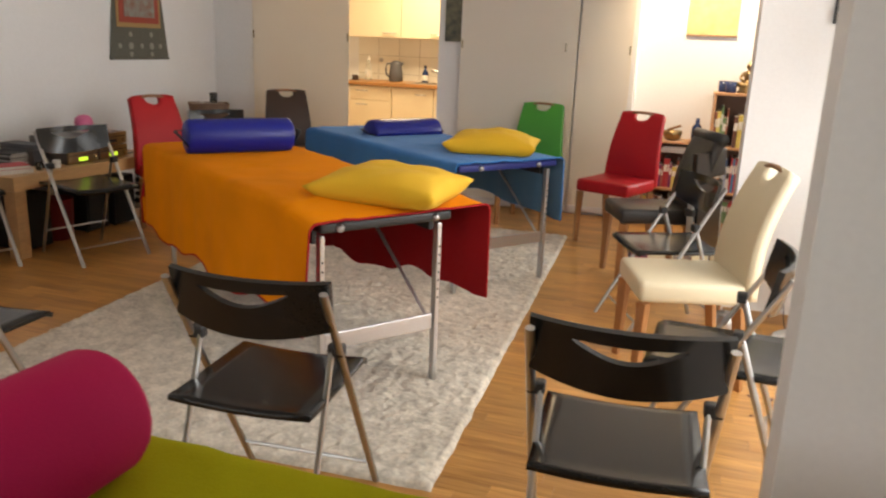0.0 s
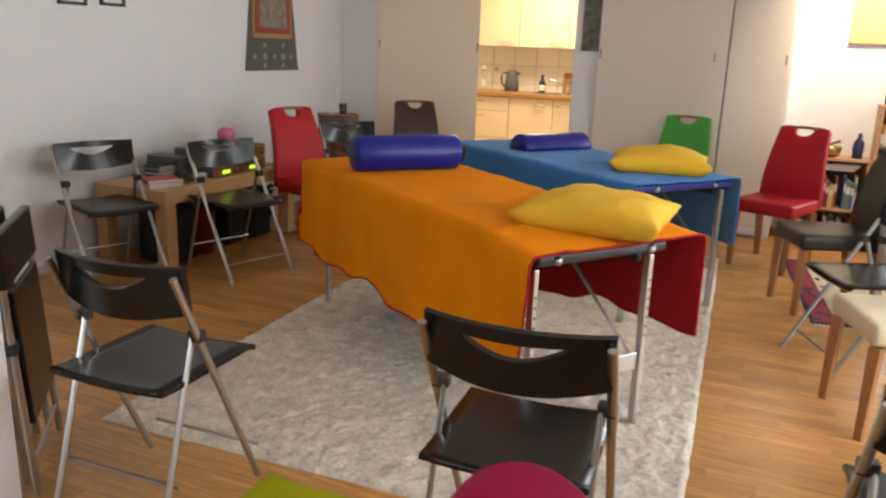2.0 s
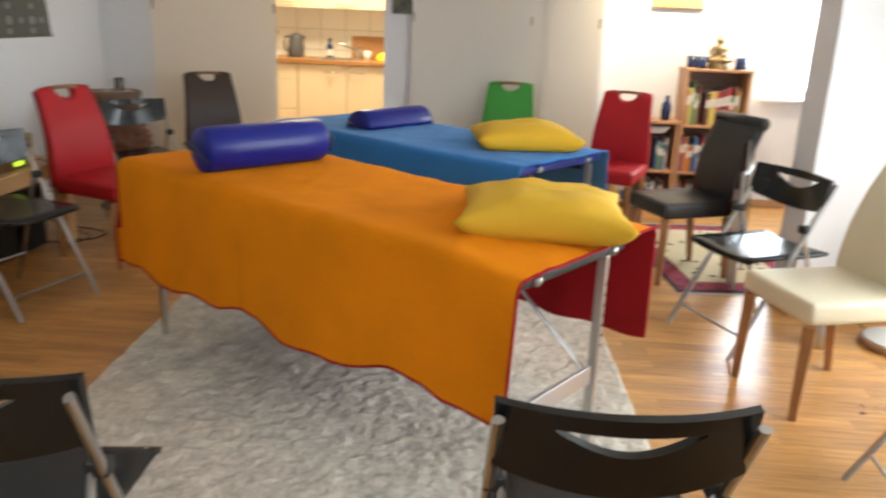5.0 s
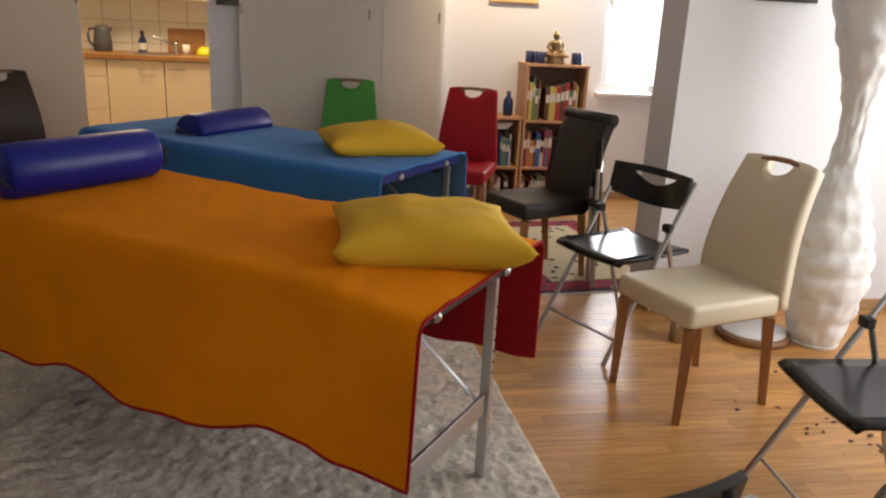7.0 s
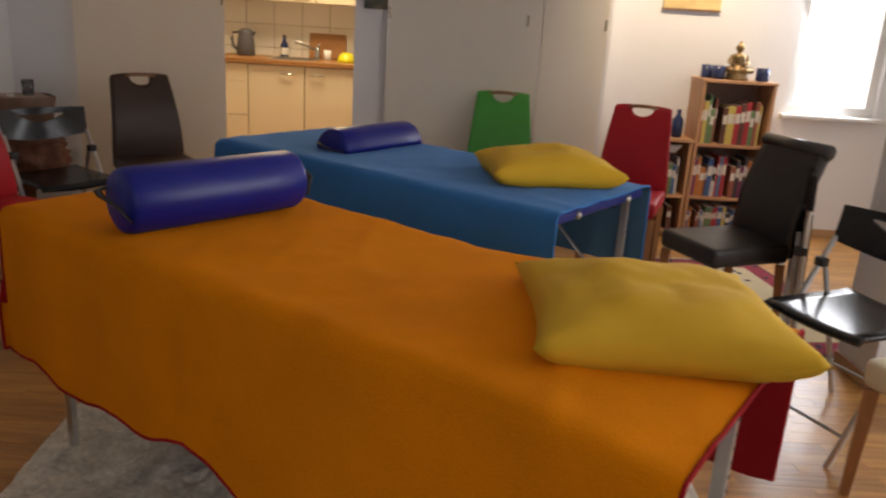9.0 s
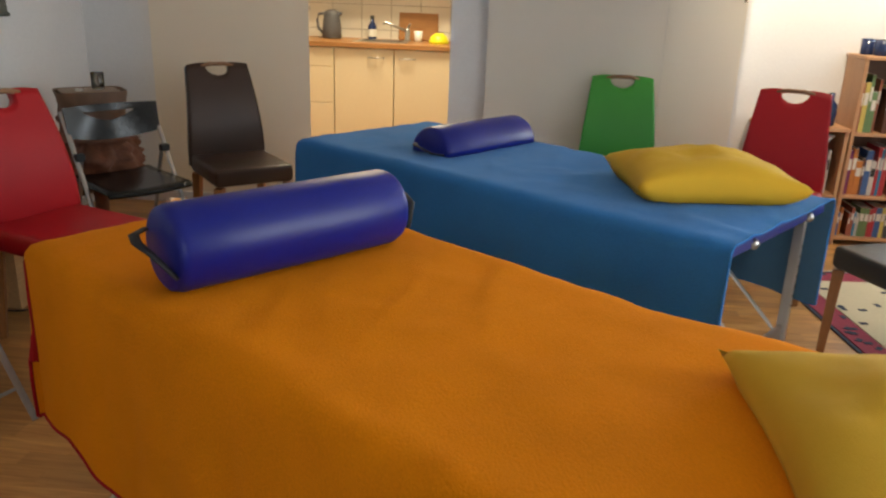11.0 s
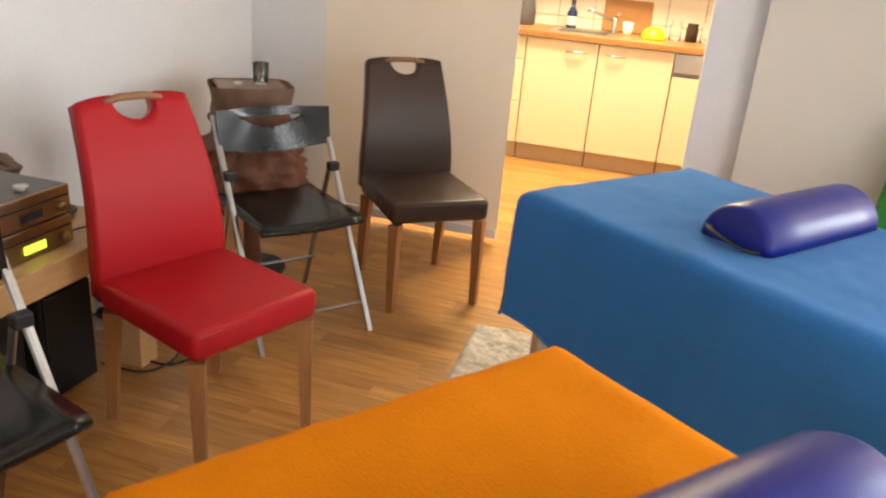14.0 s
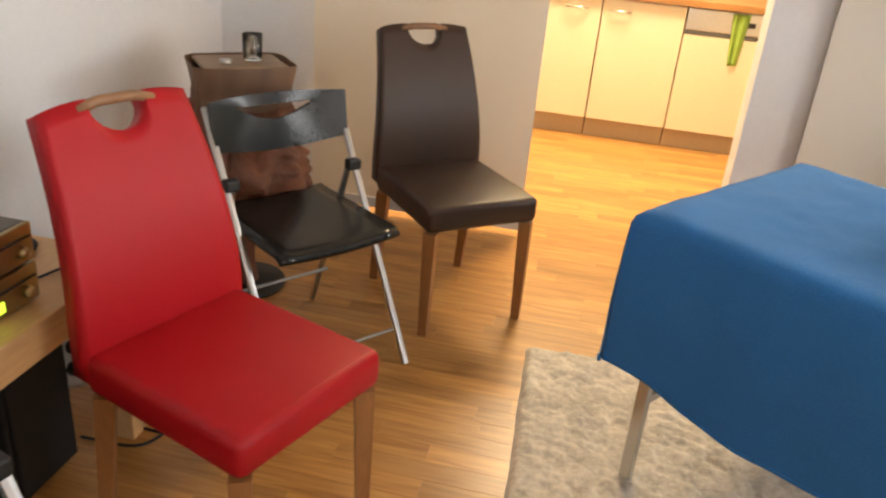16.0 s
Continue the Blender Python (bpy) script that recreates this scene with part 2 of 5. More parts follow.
BROCADE = material("green_grey_brocade", (0.13, 0.13, 0.105), 0.75, grain=0.3, scale=80, bump=0.2)
BROC_SPOT = material("silver_brocade_flower", (0.30, 0.30, 0.25), 0.6, grain=0.25, scale=120)
BROC_RED = material("red_silk", (0.36, 0.06, 0.035), 0.6, grain=0.2, scale=120)
BROC_GOLD = material("gold_silk", (0.42, 0.26, 0.10), 0.6, grain=0.25, scale=90)
PAINTING = material("faded_painting", (0.26, 0.30, 0.27), 0.8, grain=0.5, scale=24, second=(0.24, 0.11, 0.08), big=14)
DARKPAINT = material("dark_painting", (0.20, 0.18, 0.11), 0.6, grain=0.5, scale=18, second=(0.05, 0.06, 0.05), big=9)
YELPAINT = material("yellow_painting", (0.74, 0.60, 0.28), 0.7, grain=0.25, scale=16, second=(0.60, 0.44, 0.20), big=10)
FRAMEBLK = material("black_frame", (0.015, 0.015, 0.017), 0.4, grain=0.2)
PASSE = material("white_mount", (0.78, 0.77, 0.74), 0.8, grain=0.04)
CARPET_R = material("carpet_red", (0.30, 0.025, 0.045), 0.95, grain=0.3, scale=140, bump=0.5)
CARPET_C = material("carpet_cream", (0.62, 0.50, 0.30), 0.95, grain=0.2, scale=140, bump=0.5)
CARPET_D = material("carpet_black", (0.03, 0.03, 0.05), 0.95, grain=0.3, scale=140, bump=0.5)
# daylight behind the blind is put in as emission of the blind itself
BLIND_GLOW = glowing("daylight_glow_blind", (1.0, 1.0, 1.0), 3.2)
TERRA = material("brown_petal", (0.17, 0.08, 0.06), 0.8, grain=0.3)


# ---- mesh helpers ----
def finish(bm, name, mat, smooth=False):
    me = bpy.data.meshes.new(name)
    bm.to_mesh(me)
    bm.free()
    for m in (mat if isinstance(mat, (list, tuple)) else [mat]):
        me.materials.append(m)
    if smooth:
        for p in me.polygons:
            p.use_smooth = True
    return me


def part(name, bm, mat, parent, label="", smooth=False, m=None):
    ob = new(name, finish(bm, name, mat, smooth) if isinstance(bm, bmesh.types.BMesh) else bm)
    ob.parent = parent
    if m is not None:
        ob.matrix_basis = m
    if label:
        tagged(ob, label)
    return ob


def thing(name, m, label, category, group="", kind=""):
    ob = new(name)
    ob.empty_display_size = 0.1
    ob.matrix_basis = m
    return tagged(ob, label, category, group, kind)


def solid(name, bm, mat, label, category, kind="", group="", smooth=False, m=None):
    ob = new(name, finish(bm, name, mat, smooth))
    if m is not None:
        ob.matrix_basis = m
    return tagged(ob, label, category, group, kind)


def add_box(bm, lo, hi, bevel=0.0, m=None, seg=2):
    r = bmesh.ops.create_cube(bm, size=1)
    vs = r["verts"]
    s = Vector(hi) - Vector(lo)
    c = (Vector(hi) + Vector(lo)) / 2
    for v in vs:
        v.co = Vector((v.co.x * s.x, v.co.y * s.y, v.co.z * s.z)) + c
    if bevel > 0:
        es = list({e for v in vs for e in v.link_edges})
        r2 = bmesh.ops.bevel(bm, geom=es, offset=bevel, segments=seg, affect="EDGES", profile=0.5)
        vs = list({v for f in r2["faces"] for v in f.verts} | {v for v in vs if v.is_valid})
    if m is not None:
        bmesh.ops.transform(bm, matrix=m, verts=[v for v in vs if v.is_valid])
    return vs


def box(lo, hi, bevel=0.0, m=None, seg=2):
    bm = bmesh.new()
    add_box(bm, lo, hi, bevel, m, seg)
    return bm


def add_tube(bm, pts, r, sides=10, taper=None, flat=1.0):
    """A tube along points, closed at both ends."""
    pts = [Vector(p) for p in pts]
    rings = []
    for i, p in enumerate(pts):
        d = (pts[min(i + 1, len(pts) - 1)] - pts[max(i - 1, 0)]).normalized()
        ref = Vector((0, 0, 1)) if abs(d.z) < 0.9 else Vector((1, 0, 0))
        a = d.cross(ref).normalized()
        b = d.cross(a).normalized()
        rr = r if taper is None else r + (taper - r) * i / (len(pts) - 1)
        rings.append([bm.verts.new(p + rr * (math.cos(t) * a + flat * math.sin(t) * b)) for t in [2 * math.pi * k / sides for k in range(sides)]])
    for A, B in zip(rings, rings[1:]):
        for k in range(sides):
            bm.faces.new((A[k], A[(k + 1) % sides], B[(k + 1) % sides], B[k]))
    bm.faces.new(rings[0][::-1])
    bm.faces.new(rings[-1])


def tube(pts, r, sides=10, taper=None, flat=1.0):
    bm = bmesh.new()
    add_tube(bm, pts, r, sides, taper, flat)
    bmesh.ops.recalc_face_normals(bm, faces=bm.faces)
    return bm


def lathe(profile, sides=24):
    """A body turned round the z axis from (radius, height) pairs."""
    bm = bmesh.new()
    rings = [[bm.verts.new((r * math.cos(a), r * math.sin(a), z)) for a in [2 * math.pi * k / sides for k in range(sides)]] for r, z in profile]
    for A, B in zip(rings, rings[1:]):
        for k in range(sides):
            bm.faces.new((A[k], A[(k + 1) % sides], B[(k + 1) % sides], B[k]))
    bm.faces.new(rings[0][::-1])
    bm.faces.new(rings[-1])
    bmesh.ops.recalc_face_normals(bm, faces=bm.faces)
    return bm


def surface(nu, nv, f, thick=0.0):
    """A sheet from f(u, v), both from 0 to 1; with thickness, a closed slab whose second side is f shifted inward along the normal."""
    bm = bmesh.new()
    g = [[bm.verts.new(f(i / nu, j / nv)) for j in range(nv + 1)] for i in range(nu + 1)]
    for i in range(nu):
        for j in range(nv):
            bm.faces.new((g[i][j], g[i + 1][j], g[i + 1][j + 1], g[i][j + 1]))
    if thick:
        bmesh.ops.recalc_face_normals(bm, faces=bm.faces)
        bmesh.ops.solidify(bm, geom=list(bm.faces), thickness=thick)
    return bm


def plate_with_slot(outline, slot, depth, bend):
    """A slab in x and z with an opening; bend(x, z) gives its y."""
    bm = bmesh.new()
    n = len(outline)
    rows = []
    for y in (0.0, depth):
        o = [bm.verts.new((x, bend(x, z) + y, z)) for x, z in outline]
        s = [bm.verts.new((x, bend(x, z) + y, z)) for x, z in slot]
        rows.append((o, s))
        for k in range(n):
            q = (o[k], o[(k + 1) % n], s[(k + 1) % n], s[k])
            bm.faces.new(q if y else q[::-1])
    for i in (0, 1):
        a, b = rows[0][i], rows[1][i]
        for k in range(n):
            bm.faces.new((a[k], a[(k + 1) % n], b[(k + 1) % n], b[k]))
    bmesh.ops.recalc_face_normals(bm, faces=bm.faces)
    return bm


# ---- structure ----
XW, XE, YN, YS, ZC = -4.39, 2.00, 6.62, -2.0, 2.50
YP, YB = 1.64, 6.90


def wall(name, lo, hi, label, mat=WALL):
    return solid(name, box(lo, hi), mat, label, "wall", "structure")


wall("wall_west", (XW - 0.15, YS - 0.15, 0), (XW, 9.25, ZC), "smooth white painted side wall")
wall("wall_south", (XW, YS - 0.15, 0), (XE, YS, ZC), "smooth white painted end wall")
wall("wall_kitchen_north", (XW, 9.10, 0), (-0.60, 9.25, ZC), "white kitchen wall behind the worktop")
wall("wall_kitchen_east", (-0.62, 7.05, 0), (-0.50, 9.10, ZC), "white kitchen side wall")
wall("wall_partition_left", (XW, YP - 0.14, 0), (-2.50, YP, ZC), "white partition wall beside a wide opening")
wall("wall_partition_right", (0.205, YP - 0.14, 0), (XE, YP, ZC), "white partition wall ending at a wide opening")
wall("wall_stub", (0.25, 4.38, 0), (XE, 4.66, ZC), "white wall end between the room and an alcove")
wall("wall_corner_left", (XW, 6.66, 0), (-3.93, 6.80, ZC), "pale grey wall in the corner beside the panel")
wall("wall_door_right", (-2.16, 6.66, 0), (-1.93, 6.80, ZC), "pale grey wall strip beside the kitchen opening")
wall("wall_over_door", (-3.00, 6.66, 2.12), (-2.16, 6.80, ZC), "white wall over the kitchen opening")

# alcove end wall with a window
WX0, WX1, WZ0, WZ1 = 0.80, 1.42, 0.87, 2.05
bm = bmesh.new()
add_box(bm, (-0.54, YB, 0), (WX0, YB + 0.15, ZC))
add_box(bm, (WX1, YB, 0), (XE, YB + 0.15, ZC))
add_box(bm, (WX0, YB, 0), (WX1, YB + 0.15, WZ0))
add_box(bm, (WX0, YB, WZ1), (WX1, YB + 0.15, ZC))
solid("wall_alcove_north", bm, WALL, "white alcove wall with a small window", "wall", "structure")

# east wall with a large window
EY0, EY1, EZ0, EZ1 = 2.00, 3.90, 0.50, 2.40
bm = bmesh.new()
add_box(bm, (XE, YS, 0), (XE + 0.15, EY0, ZC))
add_box(bm, (XE, EY1, 0), (XE + 0.15, YB + 0.15, ZC))
add_box(bm, (XE, EY0, 0), (XE + 0.15, EY1, EZ0))
add_box(bm, (XE, EY0, EZ1), (XE + 0.15, EY1, ZC))
solid("wall_east", bm, WALL, "white outer wall with a large window", "wall", "structure")


def window(name, lo, hi, axis, label, blind):
    w = thing(name, pose(0, 0, 0), label, "window", kind="structure")
    lo, hi = Vector(lo), Vector(hi)
    a = 0 if axis == "x" else 1
    t = 0.06
    for nm, zz0, zz1, s0, s1 in (("window_frame", lo.z, lo.z + t, lo[a], hi[a]), ("window_frame", hi.z - t, hi.z, lo[a], hi[a]),
                                 ("window_frame", lo.z + t, hi.z - t, lo[a], lo[a] + t), ("window_frame", lo.z + t, hi.z - t, hi[a] - t, hi[a])):
        p0, p1 = lo.copy(), hi.copy()
        p0[a], p1[a], p0.z, p1.z = s0, s1, zz0, zz1
        part(nm, box(p0, p1, 0.004), WHITE, w)
    p0, p1 = lo.copy(), hi.copy()
    p0[a], p1[a], p0.z, p1.z = lo[a] + t, hi[a] - t, lo.z + t, hi.z - t
    b = 1 - a
    mid = (lo[b] + hi[b]) / 2
    p0[b], p1[b] = mid - 0.003, mid + 0.003
    part("pane", box(p0, p1), BLIND_GLOW if blind else CLEAR, w, "white blind with the daylight added as glow" if blind else "clear window pane").visible_shadow = False


window("window_1", (WX0, YB + 0.03, WZ0), (WX1, YB + 0.08, WZ1), "x", "small white window with a bright blind over a sill", True)
window("window_2", (XE + 0.05, EY0, EZ0), (XE + 0.11, EY1, EZ1), "y", "large white framed window letting in daylight", True)
solid("window_sill", box((WX0 - 0.04, YB - 0.06, WZ0 - 0.03), (WX1 + 0.04, YB + 0.03, WZ0 - 0.002), 0.006), WHITE, "narrow white window sill", "sill", "structure")
solid("ceiling", box((XW, YS, ZC), (XE, 9.10, ZC + 0.1)), CEIL, "plain white ceiling", "ceiling", "structure")

# tall sliding panels along the back of the room
def panel(x0, x1, y, z0, label):
    p = thing("sliding_panel", pose((x0 + x1) / 2, y, 0), label, "panel", "tall panels along the back", "structure")
    h = (x1 - x0) / 2
    part("panel_face", surface(2, 2, lambda u, v: (-h + 2 * h * u, 0, z0 + 0.05 + (ZC - 0.06 - z0) * v), 0.004), PANEL, p)
    part("bottom_rail", box((-h + 0.004, -0.004, z0), (h - 0.004, 0.03, z0 + 0.048), 0.004), WHITEB, p, "narrow white bottom rail")
    return p


def finger_pull(x, y, z, owner):
    part("finger_pull", box((x - 0.007, -0.007, z - 0.035), (x + 0.007, 0.004, z + 0.035), 0.003), BRASS, owner, "small metal finger pull")


p = panel(-3.95, -2.985, YN, 0.035, "tall cream sliding panel hanging just above the floor")
finger_pull(0.47, 0, 1.385, p)
finger_pull(-0.475, 0, 1.385, p)
p = panel(-1.945, -0.965, YN - 0.02, 0.03, "tall pale lilac-cream sliding panel beside the kitchen opening")
finger_pull(0.40, 0, 1.37, p)
finger_pull(-0.475, 0, 1.37, p)
p = panel(-0.955, -0.535, YN + 0.03, 0.03, "narrow tall cream sliding panel")
finger_pull(0.195, 0, 1.37, p)
wall("wall_behind_panels", (-1.94, 6.70, 0), (-0.54, 6.82, ZC), "white wall behind the sliding panels")
wall("wall_alcove_side", (-0.545, 6.70, 0), (-0.50, YB + 0.15, ZC), "white return beside the sliding panels")

for nm, lo, hi, mat in (("baseboard_west", (XW, YP, 0), (XW + 0.014, 6.66, 0.06), WHITEB), ("baseboard_alcove", (-0.50, YB - 0.014, 0), (XE, YB, 0.06), BASEB),
                        ("baseboard_stub", (0.26, 4.366, 0), (XE, 4.38, 0.06), BASEB), ("baseboard_corner", (XW + 0.014, 6.646, 0), (-3.95, 6.66, 0.06), WHITEB),
                        ("baseboard_stub_end", (0.236, 4.38, 0), (0.25, 4.66, 0.06), BASEB)):
    solid(nm, box(lo, hi, 0.004), mat, "low skirting board along the wall", "baseboard", "structure")


# ---- folding chairs ----
def folding_chair(m, label, stride=0.27, group="black folding chairs"):
    """Black plastic folding chair on flat steel tubes; it faces +y."""
    c = thing("folding_chair", m, label, "folding chair", group)
    W = 0.205
    top = Vector((0, -0.170, 0.790))
    foot_f = Vector((0, stride, 0.0))
    foot_b = Vector((0, -0.25, 0.0))
    piv = top.lerp(foot_f, 0.28)
    for s in (-1, 1):
        part("front_leg", tube([(s * (W + 0.012), top.y, top.z - 0.03), (s * (W + 0.012), foot_f.y, 0.0)], 0.012, 8, None, 0.75), CHROME, c)
        part("back_leg", tube([(s * (W - 0.012), piv.y - 0.005, piv.z), (s * (W - 0.012), foot_b.y, 0.0)], 0.011, 8, None, 0.75), CHROME, c)
        part("hinge", box((s * W - 0.022, piv.y - 0.017, piv.z - 0.017), (s * W + 0.022, piv.y + 0.017, piv.z + 0.017), 0.006), BLACKM, c, "black plastic hinge")
    for y, z in ((0.20, 0.10), (-0.18, 0.15)):
        part("crossbar", tube([(-W, y, z), (W, y, z)], 0.006, 8), CHROME, c)

    def seat(u, v):
        x, y = (u - 0.5) * 0.395, (v - 0.5) * 0.43
        z = 0.450 - 0.010 * math.cos((u - 0.5) * math.pi) + (0.012 * max(0.0, -1 + abs(v - 0.5) * 2.6))
        if v > 0.94:
            z -= (v - 0.94) * 0.30
        return (x, y, z)
    part("seat", surface(8, 20, seat, 0.016), BLACKP, c, "glossy black moulded plastic seat", True)
    n = 12
    outline, slot = [], []
    for k in range(n + 1):
        x = -0.222 + 0.444 * k / n
        outline.append((x, 0.160 + 0.010 * math.sin(math.pi * k / n)))
        slot.append((x * 0.56, 0.136))
    for k in range(n + 1):
        x = 0.222 - 0.444 * k / n
        outline.append((x * 0.985, 0.022 - 0.020 * math.sin(math.pi * k / n)))
        slot.append((x * 0.56, 0.132 - 0.040 * math.sin(math.pi * k / n)))
    lean = (foot_f.y - top.y) / top.z
    bm = plate_with_slot(outline, slot, 0.018, lambda x, z: -0.045 + x * x)
    bmesh.ops.rotate(bm, verts=bm.verts, cent=(0, 0, 0), matrix=Matrix.Rotation(math.atan(lean) * 0.42, 3, "X"))
    bmesh.ops.translate(bm, verts=bm.verts, vec=(0, -0.118, 0.622))
    for e in bm.edges:
        e.smooth = e.calc_face_angle(0.0) < 0.5
    part("backrest", bm, BLACKP, c, "black plastic backrest with a hand slot", True)
    return c


def facing(x, y, angle, z=0.0):
    """A pose on the floor for a thing that faces +y, turned to face that compass angle (0 along +x)."""
    return pose(x, y, z, 0, 0, angle - 90)


for x, y, a, label in ((-2.165, 1.885, 92, "black folding chair at the edge of the pale rug"), (-1.035, 1.935, 94, "black folding chair at the foot of the orange table"),
                       (-0.088, 1.95, 94, "black folding chair near the wide opening"), (-0.065, 4.075, 204, "black folding chair beside the cream chair"),
                       (0.16, 2.66, 176, "black folding chair beside the partition wall"), (-3.985, 3.44, -20, "black folding chair against the white wall"),
                       (-3.505, 3.97, -18, "black folding chair in front of the hi-fi bench"), (-3.535, 5.465, -37, "black folding chair in the corner before the root-wood stand")):
    folding_chair(facing(x, y, a), label, 0.18 if y < 1.93 else 0.26)


def folded_chair(m, label):
    """A folding chair folded flat; it stands upright in x and z."""
    c = thing("folded_chair", m, label, "folding chair", "folded chairs")
    for s in (-1, 1):
        part("front_leg", tube([(s * 0.216, 0.0, 0.0), (s * 0.216, 0.0, 0.80)], 0.012, 8, None, 0.8), CHROME, c)
        part("back_leg", tube([(s * 0.19, 0.028, 0.03), (s * 0.19, 0.028, 0.56)], 0.011, 8, None, 0.8), CHROME, c)
        part("hinge", box((s * 0.203 - 0.024, -0.012, 0.46), (s * 0.203 + 0.024, 0.04, 0.50), 0.006), BLACKM, c)
    part("crossbar", tube([(-0.21, 0, 0.10), (0.21, 0, 0.10)], 0.006, 8), CHROME, c)
    part("seat", box((-0.18, -0.02, 0.22), (0.18, -0.002, 0.64), 0.006), BLACKP, c, "black plastic seat folded upright")
    part("backrest", box((-0.228, -0.016, 0.66), (0.228, 0.012, 0.82), 0.007), BLACKP, c, "black plastic backrest")
    return c


folded_chair(pose(-2.62, 1.84, 0, -3, 0, 131), "folded black chair leaning on the partition wall")
folded_chair(pose(-2.675, 1.79, 0, -3, 0, 131), "second folded black chair leaning on the partition wall")
folded_chair(pose(0.15, 4.92, 0, -3, 0, 68), "folded black chair leaning at the wall end")


# ---- dining chairs ----
def dining_chair(m, leather, label, roll=False):
    """Upholstered chair with tapered beech legs and a grip in its back; it faces +y."""
    c = thing("dining_chair", m, label, "chair", "upholstered chairs in a circle")
    hw = 0.19 if roll else 0.205
    part("seat", box((-hw, -0.215, 0.375), (hw, 0.225, 0.464), 0.022, None, 3), leather, c, "", True)
    for sx in (-1, 1):
        part("leg", tube([(sx * (hw - 0.026), 0.198, 0.37), (sx * (hw - 0.022), 0.205, 0.0)], 0.030, 4, 0.020), BEECH, c, "tapered beech leg")
        part("leg", tube([(sx * (hw - 0.026), -0.190, 0.37), (sx * (hw - 0.024), -0.235, 0.0)], 0.030, 4, 0.020), BEECH, c, "tapered beech leg")

    def spine(z):
        t = (z - 0.40) / 0.53
        return -0.200 - 0.085 * t - 0.040 * t * t + 0.030 * math.sin(t * math.pi)
    n = 10
    if roll:
        def back(u, v):
            z = 0.40 + 0.50 * v
            x = (u - 0.5) * 2 * (hw - 0.012 * v)
            return (x, spine(z), z)
        part("backrest", surface(10, 22, back, 0.055), leather, c, "", True)
        part("back_roll", tube([(-hw, -0.330, 0.885), (hw, -0.330, 0.885)], 0.036, 16), leather, c, "rolled top edge", True)
    else:
        zt, gz, gw = 0.934, 0.909, 0.082

        def half(x, v):
            ax = abs(x)
            ztop = zt - 0.012 * (ax / hw) ** 4
            if ax < gw:
                ztop = gz - 0.052 * math.sqrt(max(0.0, 1 - (ax / gw) ** 2)) + 0.010
            z = 0.40 + (ztop - 0.40) * v
            w = 1 - 0.20 * max(0.0, (z - 0.50) / 0.43) ** 1.2
            return (x * w, spine(z), z)
        xs = [-hw, -0.19, -0.15, -0.115] + [gw * math.sin(math.pi * (k / 12 - 0.5)) for k in range(13)] + [0.115, 0.15, 0.19, hw]
        part("backrest", surface(len(xs) - 1, 16, lambda u, v: half(xs[round(u * (len(xs) - 1))], v), 0.050), leather, c, "", True)
        gy = spine(0.924) + 0.025
        part("grip", tube([(-gw - 0.006, gy - 0.03, 0.914), (-0.04, gy - 0.03, 0.925), (0.04, gy - 0.03, 0.925), (gw + 0.006, gy - 0.03, 0.914)], 0.011, 10), HANDLE_W, c, "curved wooden grip", True)
    return c


dining_chair(facing(-3.385, 4.715, -21), RED_L, "red leather dining chair beside the hi-fi bench")
dining_chair(facing(-3.175, 5.945, -51), BROWN_L, "dark brown leather dining chair before the cream panel")
dining_chair(facing(-1.205, 6.165, -94), GREEN_L, "bright green leather dining chair before the panel")
dining_chair(facing(-0.49, 5.85, -112), RED_L, "red leather dining chair beside the bookcase")
dining_chair(facing(-0.205, 4.98, 202), BLACK_L, "black leather dining chair with a rolled back", True)
dining_chair(facing(0.025, 3.51, 197), CREAM_L, "cream leather dining chair beside the floor lamps")


# ---- massage tables ----
TURN = 142.5
HL, HW, TOP = 0.90, 0.35, 0.745


def massage_table(m, label, vinyl, hw=HW, HL=HL):
    """Folding massage table, its length along x."""
    t = thing("massage_table", m, label, "massage table", "draped massage tables")
    part("padded_top", box((-HL, -hw, TOP - 0.042), (HL, hw, TOP), 0.015, None, 3), vinyl, t)
    for s in (-1, 1):
        part("side_rail", box((-HL + 0.10, s * (hw - 0.03) - 0.012, TOP - 0.10), (HL - 0.10, s * (hw - 0.03) + 0.012, TOP - 0.044), 0.003), BLACKM, t, "dark wooden side rail")
    for sx in (-1, 1):
        for sy in (-1, 1):
            part("leg", box((-0.016, -0.010, 0.0), (0.016, 0.010, TOP - 0.06), 0.003, pose(sx * (HL - 0.055), sy * (hw - 0.03), 0)), ALU, t, "perforated aluminium leg")
            for k in range(7):
                part("leg_hole", lathe([(0.0045, -0.001), (0.0045, 0.001)], 8), BLACKM, t, "", False, pose(sx * (HL - 0.0375), sy * (hw - 0.03), 0.38 + 0.035 * k, 0, 90, 0))
            part("strut", tube([(sx * (HL - 0.055), sy * (hw - 0.05), 0.27), (sx * 0.42, sy * (hw - 0.1), TOP - 0.06)], 0.009, 8, None, 0.6), ALU, t, "folding brace")
            part("corner_clasp", lathe([(0.004, -0.006), (0.016, -0.004), (0.016, 0.004), (0.007, 0.012), (0.002, 0.013)], 12), CHROME, t, "round metal knob", True, pose(sx * (HL + 0.002), sy * 0.205, TOP - 0.024, 0, 90 * sx, 0))
        part("crossbar", box((sx * (HL - 0.055) - 0.006, 0.045 - hw, 0.245), (sx * (HL - 0.055) + 0.006, hw - 0.045, 0.31), 0.003), ALU, t, "flat aluminium crossbar")
    return t


def table_pose(x, y, turn=TURN):
    return pose(x, y, 0, 0, 0, turn)


